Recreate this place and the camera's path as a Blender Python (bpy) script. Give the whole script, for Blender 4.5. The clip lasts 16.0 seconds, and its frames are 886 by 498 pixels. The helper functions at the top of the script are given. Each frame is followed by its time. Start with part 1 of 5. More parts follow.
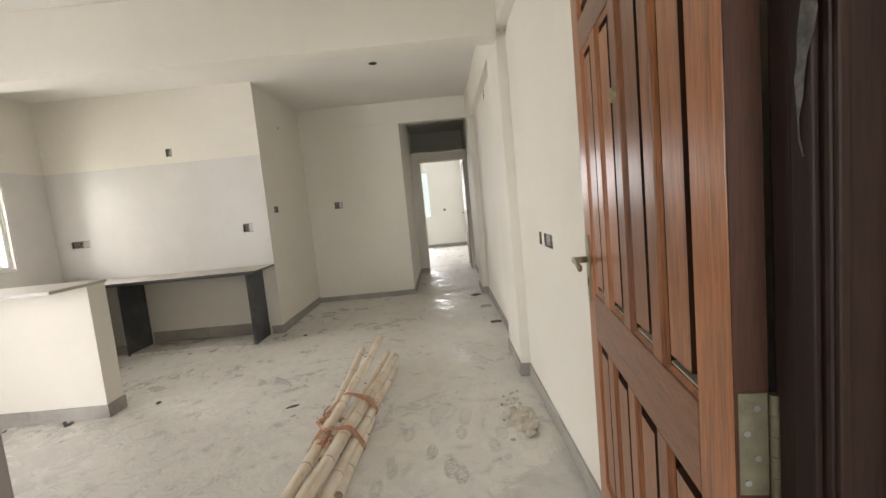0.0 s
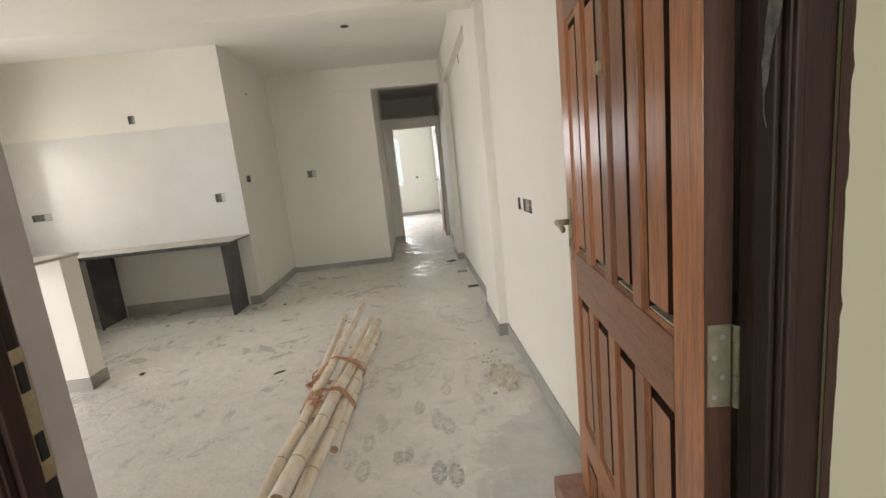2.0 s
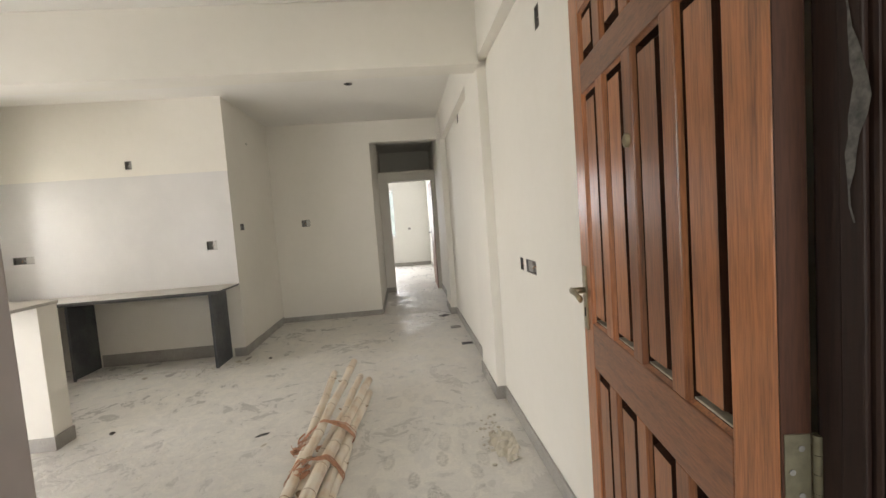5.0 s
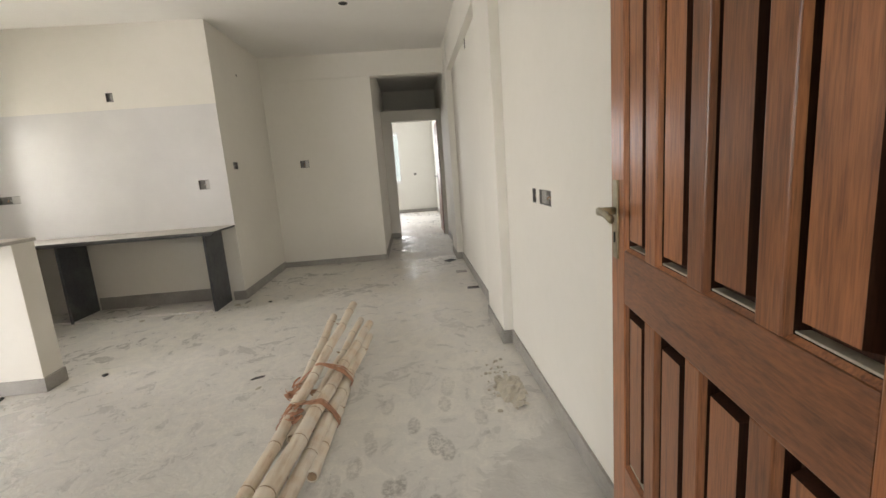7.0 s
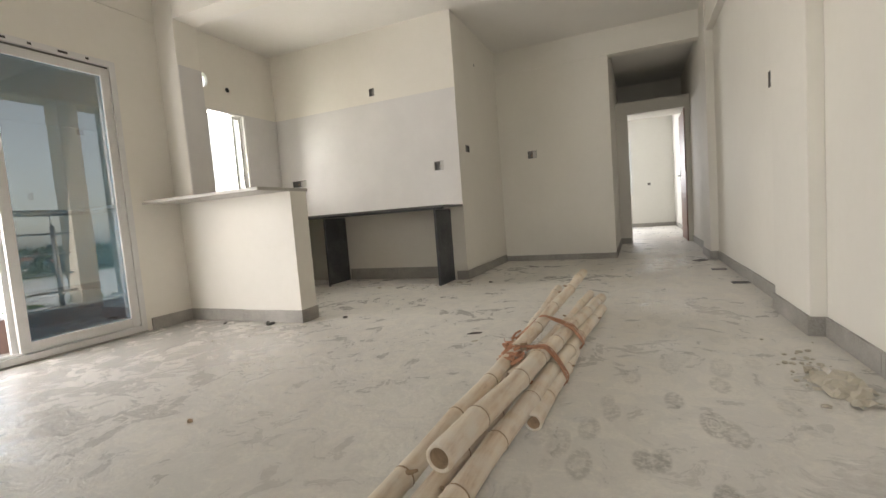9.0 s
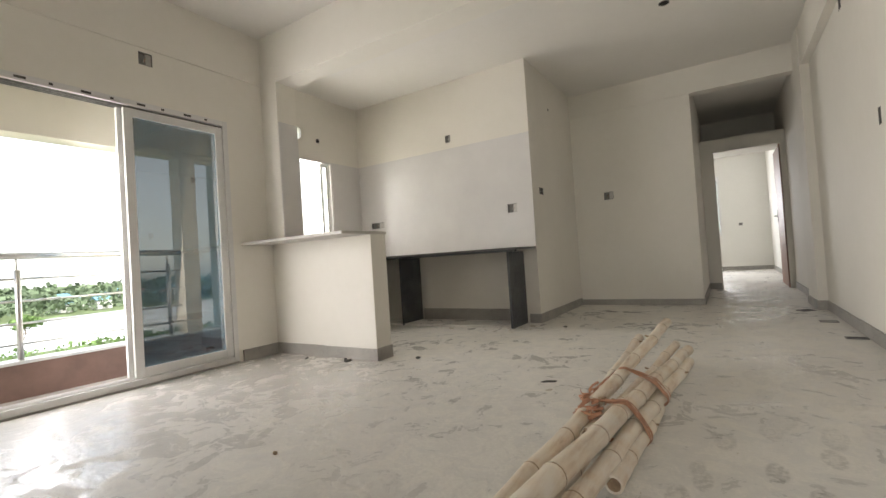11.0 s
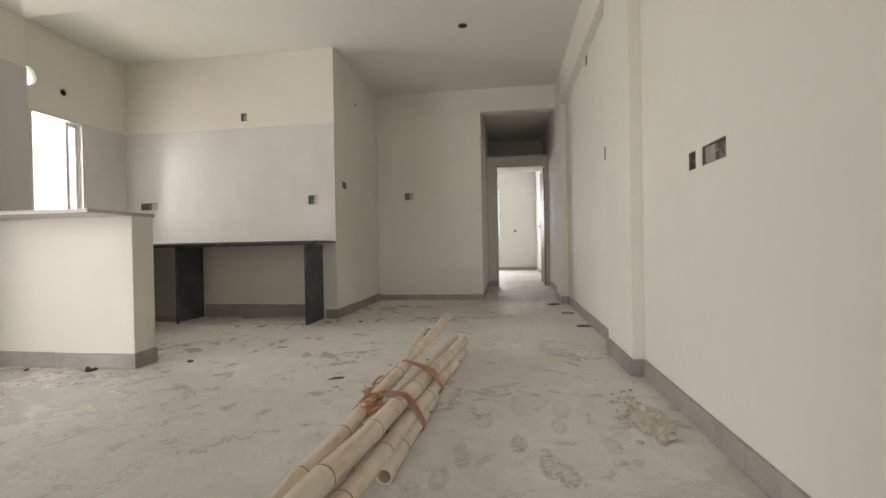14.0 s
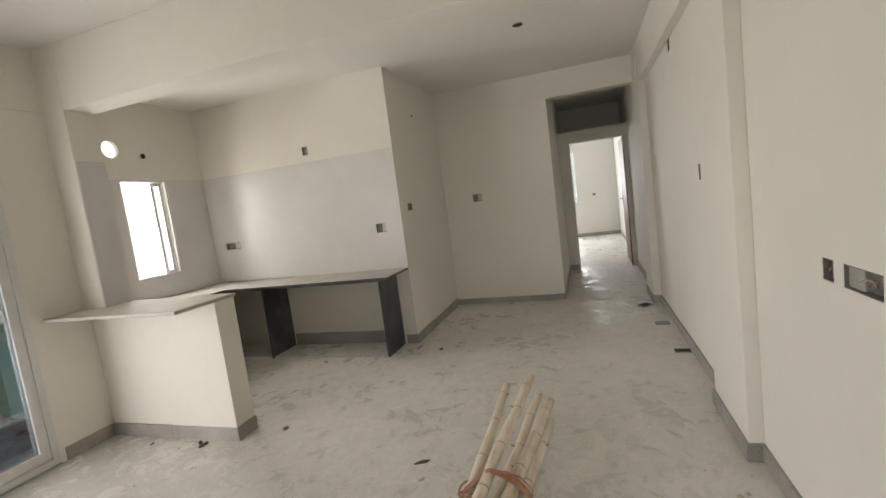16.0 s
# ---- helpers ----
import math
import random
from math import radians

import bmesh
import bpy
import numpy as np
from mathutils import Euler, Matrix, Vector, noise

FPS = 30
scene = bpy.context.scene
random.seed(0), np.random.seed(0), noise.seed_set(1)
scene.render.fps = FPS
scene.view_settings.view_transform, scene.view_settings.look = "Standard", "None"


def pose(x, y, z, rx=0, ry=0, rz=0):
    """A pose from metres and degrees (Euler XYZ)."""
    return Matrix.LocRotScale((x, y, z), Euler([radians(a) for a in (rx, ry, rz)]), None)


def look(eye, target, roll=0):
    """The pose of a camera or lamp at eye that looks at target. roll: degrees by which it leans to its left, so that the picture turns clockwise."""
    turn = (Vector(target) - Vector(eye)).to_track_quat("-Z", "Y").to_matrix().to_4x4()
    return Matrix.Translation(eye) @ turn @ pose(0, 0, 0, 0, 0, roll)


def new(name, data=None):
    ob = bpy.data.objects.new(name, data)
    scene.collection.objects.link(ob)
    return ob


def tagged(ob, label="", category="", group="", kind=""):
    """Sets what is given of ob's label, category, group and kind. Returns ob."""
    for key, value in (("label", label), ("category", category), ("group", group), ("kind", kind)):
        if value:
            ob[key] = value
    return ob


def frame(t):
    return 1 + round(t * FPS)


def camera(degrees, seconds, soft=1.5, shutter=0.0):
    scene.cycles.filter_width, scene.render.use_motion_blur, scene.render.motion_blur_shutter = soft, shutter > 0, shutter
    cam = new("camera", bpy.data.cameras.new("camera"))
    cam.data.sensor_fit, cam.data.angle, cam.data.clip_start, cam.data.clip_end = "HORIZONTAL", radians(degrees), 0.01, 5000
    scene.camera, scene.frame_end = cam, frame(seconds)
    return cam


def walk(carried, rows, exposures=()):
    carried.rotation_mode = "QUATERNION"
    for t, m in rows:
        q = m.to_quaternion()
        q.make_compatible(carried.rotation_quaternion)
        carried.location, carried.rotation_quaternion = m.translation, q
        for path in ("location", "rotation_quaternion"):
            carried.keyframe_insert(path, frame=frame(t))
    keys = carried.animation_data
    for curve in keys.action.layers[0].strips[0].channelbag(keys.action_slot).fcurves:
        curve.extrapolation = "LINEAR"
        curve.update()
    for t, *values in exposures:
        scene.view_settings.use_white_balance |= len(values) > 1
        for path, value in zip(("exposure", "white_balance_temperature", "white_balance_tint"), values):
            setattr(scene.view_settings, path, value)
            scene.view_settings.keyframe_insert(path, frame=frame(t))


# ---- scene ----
cam = camera(89.2, 16.0)
PATH = [
    (0, (-0.57, 0.721, 1.408), (-0.588, 2.711, 1.206), -5.5),
    (0.5, (-0.493, 0.765, 1.371), (-0.614, 2.736, 1.053), -3.7),
    (1, (-0.523, 0.708, 1.38), (-0.717, 2.672, 1.055), -3.5),
    (1.5, (-0.65, 0.632, 1.403), (-0.618, 2.594, 1.013), -8.2),
    (2, (-0.643, 0.637, 1.414), (-0.549, 2.603, 1.059), -6.1),
    (2.5, (-0.539, 0.706, 1.414), (-0.589, 2.677, 1.078), -8.2),
    (3, (-0.497, 0.75, 1.424), (-0.718, 2.723, 1.183), -6.1),
    (3.5, (-0.486, 0.754, 1.445), (-0.718, 2.735, 1.294), -6.8),
    (4, (-0.538, 0.745, 1.45), (-0.708, 2.732, 1.3), -7.1),
    (4.5, (-0.678, 0.728, 1.461), (-0.622, 2.722, 1.322), -5.4),
    (4.7, (-0.711, 0.717, 1.461), (-0.571, 2.707, 1.324), -4.2),
    (6.8, (-0.687, 0.891, 1.384), (-0.479, 2.867, 1.154), -4.2),
    (7, (-0.67, 0.981, 1.331), (-0.555, 2.946, 0.975), -4.3),
    (7.5, (-0.692, 1.23, 1.108), (-0.802, 3.202, 0.79), -3.5),
    (8, (-0.777, 1.33, 0.829), (-1.107, 3.283, 0.554), -3.3),
    (8.5, (-0.834, 1.336, 0.719), (-1.293, 3.27, 0.493), -3.4),
    (9, (-0.863, 1.332, 0.761), (-1.662, 3.159, 0.612), -4.4),
    (9.2, (-0.865, 1.319, 0.766), (-1.767, 3.101, 0.666), -4.8),
    (11.5, (-0.847, 1.266, 0.835), (-2.017, 2.886, 0.882), -3.5),
    (12, (-0.83, 1.226, 0.9), (-2.291, 2.591, 0.87), -7.6),
    (12.5, (-0.812, 1.252, 0.9), (-2.237, 2.655, 0.871), -7.6),
    (13, (-0.793, 1.309, 0.858), (-1.721, 3.081, 0.889), -3.5),
    (13.5, (-0.788, 1.347, 0.799), (-1.138, 3.316, 0.779), -0.8),
    (14, (-0.802, 1.357, 0.797), (-1.082, 3.337, 0.781), -1.1),
    (14.5, (-0.861, 1.344, 1.076), (-1.347, 3.282, 0.975), -0.8),
    (15, (-0.851, 1.289, 1.556), (-1.284, 3.242, 1.54), -3.6),
    (15.5, (-0.796, 1.39, 1.53), (-1.212, 3.345, 1.465), -6.8),
    (16, (-0.757, 1.612, 1.539), (-1.38, 3.501, 1.331), -7.4),
]
walk(cam, [(t, look(eye, target, roll)) for t, eye, target, roll in PATH], [(0, 2.2), (4.5, 2.2), (7, 2.12), (8, 1.97), (9, 2.05), (11.5, 1.88), (12.5, 1.88), (13.5, 1.9), (15, 1.78), (16, 1.84)])

# ---- world, sun, exposure ----
world = bpy.data.worlds.new("sky")
world.use_nodes = True
scene.world = world
wn = world.node_tree.nodes
sky = wn.new("ShaderNodeTexSky")
sky.sky_type = "NISHITA"
sky.sun_disc = False
sky.sun_elevation = radians(52)
sky.sun_rotation = radians(100)
sky.air_density, sky.dust_density = 1.0, 1.2
wn["Background"].inputs[1].default_value = 0.15
haze = wn.new("ShaderNodeHueSaturation")
haze.inputs["Saturation"].default_value = 0.35
world.node_tree.links.new(sky.outputs[0], haze.inputs["Color"])
world.node_tree.links.new(haze.outputs[0], wn["Background"].inputs[0])
sun = new("sun", bpy.data.lights.new("sun", "SUN"))
sun.data.energy, sun.data.angle, sun.data.color = 2.0, radians(8), (1, 0.95, 0.87)
sun.matrix_world = look((60, 10, 80), (0, 0, 0))



def sky_lamp(name, at, to, width, height, watts, colour):
    """Daylight standing in an outer opening."""
    la = bpy.data.lights.new(name, "AREA")
    la.shape, la.size, la.size_y, la.energy, la.color = "RECTANGLE", width, height, watts, colour
    ob = new(name, la)
    ob.matrix_world = look(at, to)
    return ob


for ly in (1.50, 2.46, 3.42):
    sky_lamp("daylight_balcony", (-5.02, ly, 1.10), (-2.42, ly + 3.6, 0.6), 0.92, 1.55, 7.2, (1, 0.945, 0.93))
# added fill in an unseen landing opening, brightens the door and back wall
sky_lamp("landing_fill", (-0.4, -2.18, 1.7), (-0.4, 2, 1.7), 2.3, 1.3, 16, (1, 0.97, 0.94))
sky_lamp("daylight_kitchen", (-5.54, 5.36, 1.645), (0, 4.80, 1.30), 0.56, 1.09, 10, (1, 0.94, 0.87)).data.spread = radians(165)
sky_lamp("daylight_bedroom", (-1.725, 15.50, 1.715), (-1.725, 0, 1.715), 1.55, 1.57, 32, (0.97, 0.96, 1))


# ---- materials ----
def material(name, rough=0.6, metal=0.0, spec=0.5):
    m = bpy.data.materials.new(name)
    m.use_nodes = True
    nt = m.node_tree
    b = nt.nodes["Principled BSDF"]
    b.inputs["Roughness"].default_value = rough
    b.inputs["Metallic"].default_value = metal
    b.inputs["Specular IOR Level"].default_value = spec
    return m, nt, b


def coords(nt, scale=(1, 1, 1)):
    tc = nt.nodes.new("ShaderNodeNewGeometry")
    mp = nt.nodes.new("ShaderNodeMapping")
    mp.inputs["Scale"].default_value = scale
    nt.links.new(tc.outputs["Position"], mp.inputs["Vector"])
    return mp.outputs[0]


def noise_tex(nt, vec, scale, detail=4.0, rough=0.55, distort=0.0):
    n = nt.nodes.new("ShaderNodeTexNoise")
    n.inputs["Scale"].default_value = scale
    n.inputs["Detail"].default_value = detail
    n.inputs["Roughness"].default_value = rough
    n.inputs["Distortion"].default_value = distort
    nt.links.new(vec, n.inputs["Vector"])
    return n.outputs["Fac"]


def ramp(nt, fac, stops):
    r = nt.nodes.new("ShaderNodeValToRGB")
    els = r.color_ramp.elements
    while len(els) < len(stops):
        els.new(0.5)
    for e, (p, c) in zip(els, stops):
        e.position = p
        e.color = (*c, 1) if len(c) == 3 else c
    nt.links.new(fac, r.inputs[0])
    return r.outputs[0]


def mixc(nt, fac, a, b, mode="MIX"):
    m = nt.nodes.new("ShaderNodeMix")
    m.data_type, m.blend_type = "RGBA", mode
    for sock, v in ((m.inputs[0], fac), (m.inputs[6], a), (m.inputs[7], b)):
        if isinstance(v, (int, float)):
            sock.default_value = v
        elif isinstance(v, tuple):
            sock.default_value = (*v, 1)
        else:
            nt.links.new(v, sock)
    return m.outputs[2]


def math_node(nt, op, a, b=0.0, clamp=False):
    m = nt.nodes.new("ShaderNodeMath")
    m.operation, m.use_clamp = op, clamp
    for sock, v in zip(m.inputs, (a, b)):
        if isinstance(v, (int, float)):
            sock.default_value = v
        else:
            nt.links.new(v, sock)
    return m.outputs[0]


def bump(nt, b, height, strength=0.2, dist=0.01):
    n = nt.nodes.new("ShaderNodeBump")
    n.inputs["Strength"].default_value = strength
    n.inputs["Distance"].default_value = dist
    nt.links.new(height, n.inputs["Height"])
    nt.links.new(n.outputs[0], b.inputs["Normal"])


def plaster(name, col, vary=0.06, rough=0.75):
    """Rolled paint on plaster: soft mottling, faint trowel waves and grain."""
    m, nt, b = material(name, rough, spec=0.35)
    v = coords(nt)
    big = noise_tex(nt, v, 0.9, 3, 0.5)
    small = noise_tex(nt, v, 14, 5, 0.6)
    dark = tuple(c * (1 - vary) for c in col)
    c1 = ramp(nt, big, [(0.3, dark), (0.7, col)])
    c2 = ramp(nt, small, [(0.3, (0.985, 0.985, 0.98)), (0.6, (1, 1, 1))])
    nt.links.new(mixc(nt, 1.0, c1, c2, "MULTIPLY"), b.inputs["Base Color"])
    h = math_node(nt, "ADD", noise_tex(nt, v, 2.5, 2), math_node(nt, "MULTIPLY", noise_tex(nt, v, 220, 2), 0.04))
    bump(nt, b, h, 0.12, 0.005)
    return m


def speckled(name, base, light, dark, rough=0.5, scale=260, dust=0.35):
    """Granite: fine speckle with a film of dust in patches."""
    m, nt, b = material(name, rough)
    v = coords(nt)
    c = ramp(nt, noise_tex(nt, v, scale, 3, 0.7), [(0.32, dark), (0.5, base), (0.68, light)])
    film = ramp(nt, noise_tex(nt, v, 3.5, 6, 0.65), [(0.42, (0, 0, 0)), (0.72, (dust, dust, dust))])
    nt.links.new(mixc(nt, film, c, (0.55, 0.53, 0.49)), b.inputs["Base Color"])
    nt.links.new(ramp(nt, film, [(0, (rough,) * 3), (0.5, (0.8,) * 3)]), b.inputs["Roughness"])
    bump(nt, b, noise_tex(nt, v, 90, 3), 0.08, 0.003)
    return m


def dusty_top(name, base, light, dark, dust_col):
    """Granite whose upward faces hold settled dust."""
    m, nt, b = material(name, 0.55)
    v = coords(nt)
    c = ramp(nt, noise_tex(nt, v, 280, 3, 0.7), [(0.32, dark), (0.5, base), (0.68, light)])
    sep = nt.nodes.new("ShaderNodeSeparateXYZ")
    nt.links.new(nt.nodes.new("ShaderNodeNewGeometry").outputs["Normal"], sep.inputs[0])
    up = math_node(nt, "SUBTRACT", math_node(nt, "MULTIPLY", sep.outputs[2], 1.25), math_node(nt, "MULTIPLY", noise_tex(nt, v, 5, 6, 0.65), 0.75), True)
    nt.links.new(mixc(nt, up, c, dust_col), b.inputs["Base Color"])
    nt.links.new(ramp(nt, up, [(0, (0.35,) * 3), (0.7, (0.7,) * 3)]), b.inputs["Roughness"])
    bump(nt, b, noise_tex(nt, v, 60, 4), 0.15, 0.004)
    return m


def plain(name, col, rough=0.5, metal=0.0, vary=0.12, scale=30):
    m, nt, b = material(name, rough, metal)
    v = coords(nt)
    n = noise_tex(nt, v, scale, 4, 0.6)
    nt.links.new(ramp(nt, n, [(0.3, tuple(c * (1 - vary) for c in col)), (0.7, col)]), b.inputs["Base Color"])
    bump(nt, b, noise_tex(nt, v, scale * 6, 2), 0.06, 0.002)
    return m


def wood(name, light, dark, rough=0.35, axis=2, coat=0.0, spec=0.5):
    """Varnished timber: grain stretched along one axis, knots and streaks."""
    m, nt, b = material(name, rough, spec=spec)
    s = [9.0, 9.0, 9.0]
    s[axis] = 0.55
    v = coords(nt, tuple(s))
    rnd = nt.nodes.new("ShaderNodeObjectInfo").outputs["Random"]
    comb = nt.nodes.new("ShaderNodeVectorMath")
    comb.operation = "ADD"
    nt.links.new(v, comb.inputs[0])
    sc = math_node(nt, "MULTIPLY", rnd, 37.0)
    nt.links.new(sc, comb.inputs[1])
    v2 = comb.outputs[0]
    g = noise_tex(nt, v2, 3.0, 6, 0.62, 1.1)
    fine = noise_tex(nt, v2, 26.0, 3, 0.6)
    c = ramp(nt, g, [(0.28, dark), (0.5, tuple((a + 2 * d) / 3 for a, d in zip(dark, light))), (0.72, light)])
    c = mixc(nt, 0.35, c, ramp(nt, fine, [(0.35, tuple(x * 0.5 for x in dark)), (0.6, light)]))
    tone = ramp(nt, rnd, [(0.0, (0.58, 0.53, 0.50)), (1.0, (1.18, 1.12, 1.04))])
    nt.links.new(mixc(nt, 1.0, c, tone, "MULTIPLY"), b.inputs["Base Color"])
    b.inputs["Coat Weight"].default_value = coat
    b.inputs["Coat Roughness"].default_value = 0.22
    bump(nt, b, fine, 0.1, 0.002)
    return m


M_WALL = plaster("cream_paint", (0.87, 0.838, 0.765))
M_CEIL = plaster("ceiling_paint", (0.865, 0.842, 0.795), 0.04)
M_BEDW = plaster("white_paint", (0.80, 0.785, 0.73), 0.04)
M_OUTW = plaster("olive_paint", (0.35, 0.325, 0.235), 0.1)
M_BALW = plaster("balcony_paint", (0.70, 0.65, 0.55), 0.06)
M_KERB = plain("red_oxide_tile", (0.27, 0.165, 0.13), 0.45, vary=0.25, scale=6)
M_SKIRT = speckled("grey_granite", (0.33, 0.31, 0.28), (0.43, 0.41, 0.375), (0.20, 0.19, 0.175), 0.55, 240, 0.7)
M_TOP = dusty_top("dusty_worktop", (0.11, 0.11, 0.11), (0.2, 0.2, 0.19), (0.05, 0.05, 0.05), (0.60, 0.57, 0.52))
M_BAR = dusty_top("dusty_bar_top", (0.48, 0.455, 0.41), (0.58, 0.555, 0.50), (0.34, 0.325, 0.295), (0.62, 0.58, 0.51))
M_LEG = speckled("leg_granite", (0.055, 0.06, 0.07), (0.12, 0.125, 0.135), (0.022, 0.024, 0.028), 0.55, 200, 0.18)
M_UPVC = plain("white_upvc", (0.78, 0.77, 0.75), 0.35, vary=0.06, scale=12)
M_STEEL = plain("brushed_steel", (0.62, 0.60, 0.57), 0.3, 1.0, 0.1, 60)
M_BRASS = plain("aged_brass", (0.42, 0.36, 0.24), 0.38, 0.85, 0.3, 40)
M_HINGE = plain("tarnished_hinge", (0.20, 0.18, 0.12), 0.5, 0.6, 0.35, 40)
M_BOX = plain("galvanised_box", (0.27, 0.26, 0.245), 0.7, 0.1, 0.5, 30)
M_BLACK = plain("dark_void", (0.012, 0.012, 0.012), 0.8)
M_WIREW = plain("wire_white", (0.6, 0.58, 0.55), 0.5)
M_COPPER = plain("wire_copper", (0.5, 0.26, 0.13), 0.5)
M_FRAME = wood("dark_frame", (0.040, 0.020, 0.014), (0.012, 0.006, 0.005), 0.55, spec=0.22)
M_DOOR = wood("teak_varnish", (0.45, 0.18, 0.072), (0.11, 0.040, 0.018), 0.34, coat=0.25)
# dark brown of the hinge edge, also the shade painted into the panel grooves
M_GROOVE = wood("dark_edge_groove_shade", (0.070, 0.028, 0.015), (0.024, 0.010, 0.007), 0.6, spec=0.25)
M_DOORX = wood("teak_varnish_cross", (0.40, 0.160, 0.066), (0.10, 0.036, 0.017), 0.34, axis=1, coat=0.25)
M_BEDDOOR = wood("brown_door", (0.24, 0.11, 0.06), (0.10, 0.045, 0.028), 0.5)
M_JAMBEDGE = plain("grey_frame_edge", (0.44, 0.395, 0.38), 0.45, vary=0.15, scale=8)
M_ROPE = plain("rust_ribbon", (0.60, 0.31, 0.185), 0.6, vary=0.45, scale=35)
M_BRICK = plain("red_brick", (0.40, 0.24, 0.18), 0.9, vary=0.35, scale=25)
M_RUBBLE = plain("plaster_crumbs", (0.60, 0.55, 0.45), 0.95, vary=0.3, scale=50)
M_SCRAP = plain("dark_scrap", (0.10, 0.095, 0.085), 0.8, vary=0.5, scale=60)


def dusty_floor():
    """Polished grey-cream tile under cement dust that feet have scuffed."""
    m, nt, b = material("dusty_tile", 0.2)
    v = coords(nt)
    warp = nt.nodes.new("ShaderNodeVectorMath")
    warp.operation = "MULTIPLY_ADD"
    wnz = nt.nodes.new("ShaderNodeTexNoise")
    wnz.inputs["Scale"].default_value = 3.5
    wnz.inputs["Detail"].default_value = 4
    nt.links.new(v, wnz.inputs["Vector"])
    nt.links.new(wnz.outputs["Color"], warp.inputs[0])
    warp.inputs[1].default_value = (0.3, 0.3, 0)
    nt.links.new(v, warp.inputs[2])
    wv = warp.outputs[0]
    patches = noise_tex(nt, wv, 1.15, 5, 0.6)
    smear = noise_tex(nt, wv, 6.5, 8, 0.72, 0.8)
    grit = noise_tex(nt, v, 60, 4, 0.75)
    vor = nt.nodes.new("ShaderNodeTexVoronoi")
    vor.feature = "SMOOTH_F1"
    vor.inputs["Scale"].default_value = 6.0
    vor.inputs["Smoothness"].default_value = 0.25
    nt.links.new(wv, vor.inputs["Vector"])
    steps = ramp(nt, vor.outputs["Distance"], [(0.14, (1, 1, 1)), (0.34, (0, 0, 0))])
    dust = math_node(nt, "ADD", math_node(nt, "MULTIPLY", patches, 0.7), math_node(nt, "MULTIPLY", smear, 1.2))
    # shoe prints: stretched cells with a tread inside, thickest along the walked lines
    fv = nt.nodes.new("ShaderNodeMapping")
    fv.inputs["Scale"].default_value = (8.8, 3.8, 0)
    fv.inputs["Rotation"].default_value = (0, 0, 0.35)
    nt.links.new(v, fv.inputs["Vector"])
    fp = nt.nodes.new("ShaderNodeTexVoronoi")
    fp.inputs["Scale"].default_value = 1.0
    nt.links.new(fv.outputs[0], fp.inputs["Vector"])
    sole = ramp(nt, fp.outputs["Distance"], [(0.05, (0.75,) * 3), (0.10, (0.3,) * 3), (0.14, (1, 1, 1)), (0.19, (0.35,) * 3), (0.25, (1, 1, 1)), (0.34, (0.9,) * 3), (0.40, (0, 0, 0))])
    tread = noise_tex(nt, v, 45, 4, 0.7)
    sole = math_node(nt, "MULTIPLY", sole, ramp(nt, tread, [(0.38, (0.1,) * 3), (0.56, (1, 1, 1))]))
    sx = nt.nodes.new("ShaderNodeSeparateXYZ")
    nt.links.new(v, sx.inputs[0])
    trail = math_node(nt, "SUBTRACT", 1.25, math_node(nt, "MULTIPLY", math_node(nt, "ABSOLUTE", math_node(nt, "ADD", sx.outputs[0], 0.68)), 1.9), True)
    reach = math_node(nt, "SUBTRACT", 2.6, math_node(nt, "MULTIPLY", sx.outputs[1], 0.62), True)
    trail = math_node(nt, "MULTIPLY", trail, math_node(nt, "MAXIMUM", reach, 0.25))
    some = ramp(nt, noise_tex(nt, v, 1.9, 2), [(0.28, (0.1,) * 3), (0.42, (1, 1, 1))])
    walked = math_node(nt, "MAXIMUM", math_node(nt, "MULTIPLY", trail, ramp(nt, some, [(0, (0.7,) * 3), (0.6, (1, 1, 1))])), math_node(nt, "MULTIPLY", some, 0.12))
    prints = math_node(nt, "MULTIPLY", math_node(nt, "MULTIPLY", sole, walked), 0.85)
    dust = math_node(nt, "SUBTRACT", dust, math_node(nt, "MULTIPLY", steps, 0.10))
    # thinner dust where the floor by the balcony has been swept
    swept = math_node(nt, "MULTIPLY", math_node(nt, "SUBTRACT", math_node(nt, "MULTIPLY", sx.outputs[0], -1.0), 2.5), 0.16, True)
    swept = math_node(nt, "MULTIPLY", swept, math_node(nt, "SUBTRACT", 4.6, sx.outputs[1], True))
    dust = math_node(nt, "SUBTRACT", dust, math_node(nt, "MINIMUM", swept, 0.22))
    # clean strip along the skirting behind the open door
    wob = math_node(nt, "MULTIPLY", math_node(nt, "SUBTRACT", noise_tex(nt, v, 2.6, 3), 0.5), 0.7)
    near = math_node(nt, "MULTIPLY", math_node(nt, "ADD", math_node(nt, "ADD", sx.outputs[0], 0.60), wob), 2.6, True)
    clean = math_node(nt, "MULTIPLY", near, math_node(nt, "MULTIPLY", math_node(nt, "ADD", math_node(nt, "SUBTRACT", 3.25, sx.outputs[1]), wob), 2.2, True))
    prints = math_node(nt, "MULTIPLY", prints, math_node(nt, "SUBTRACT", 1.0, clean, True))
    dust = math_node(nt, "SUBTRACT", dust, math_node(nt, "MULTIPLY", clean, 0.4))
    dustm = ramp(nt, dust, [(0.50, (0, 0, 0)), (0.82, (0.42,) * 3), (1.02, (0.75,) * 3), (1.3, (1, 1, 1))])
    tile = ramp(nt, noise_tex(nt, v, 9, 6, 0.65), [(0.3, (0.56, 0.545, 0.515)), (0.7, (0.66, 0.642, 0.605))])
    dcol = ramp(nt, grit, [(0.25, (0.70, 0.675, 0.62)), (0.7, (0.81, 0.782, 0.722))])
    film = mixc(nt, dustm, tile, dcol)
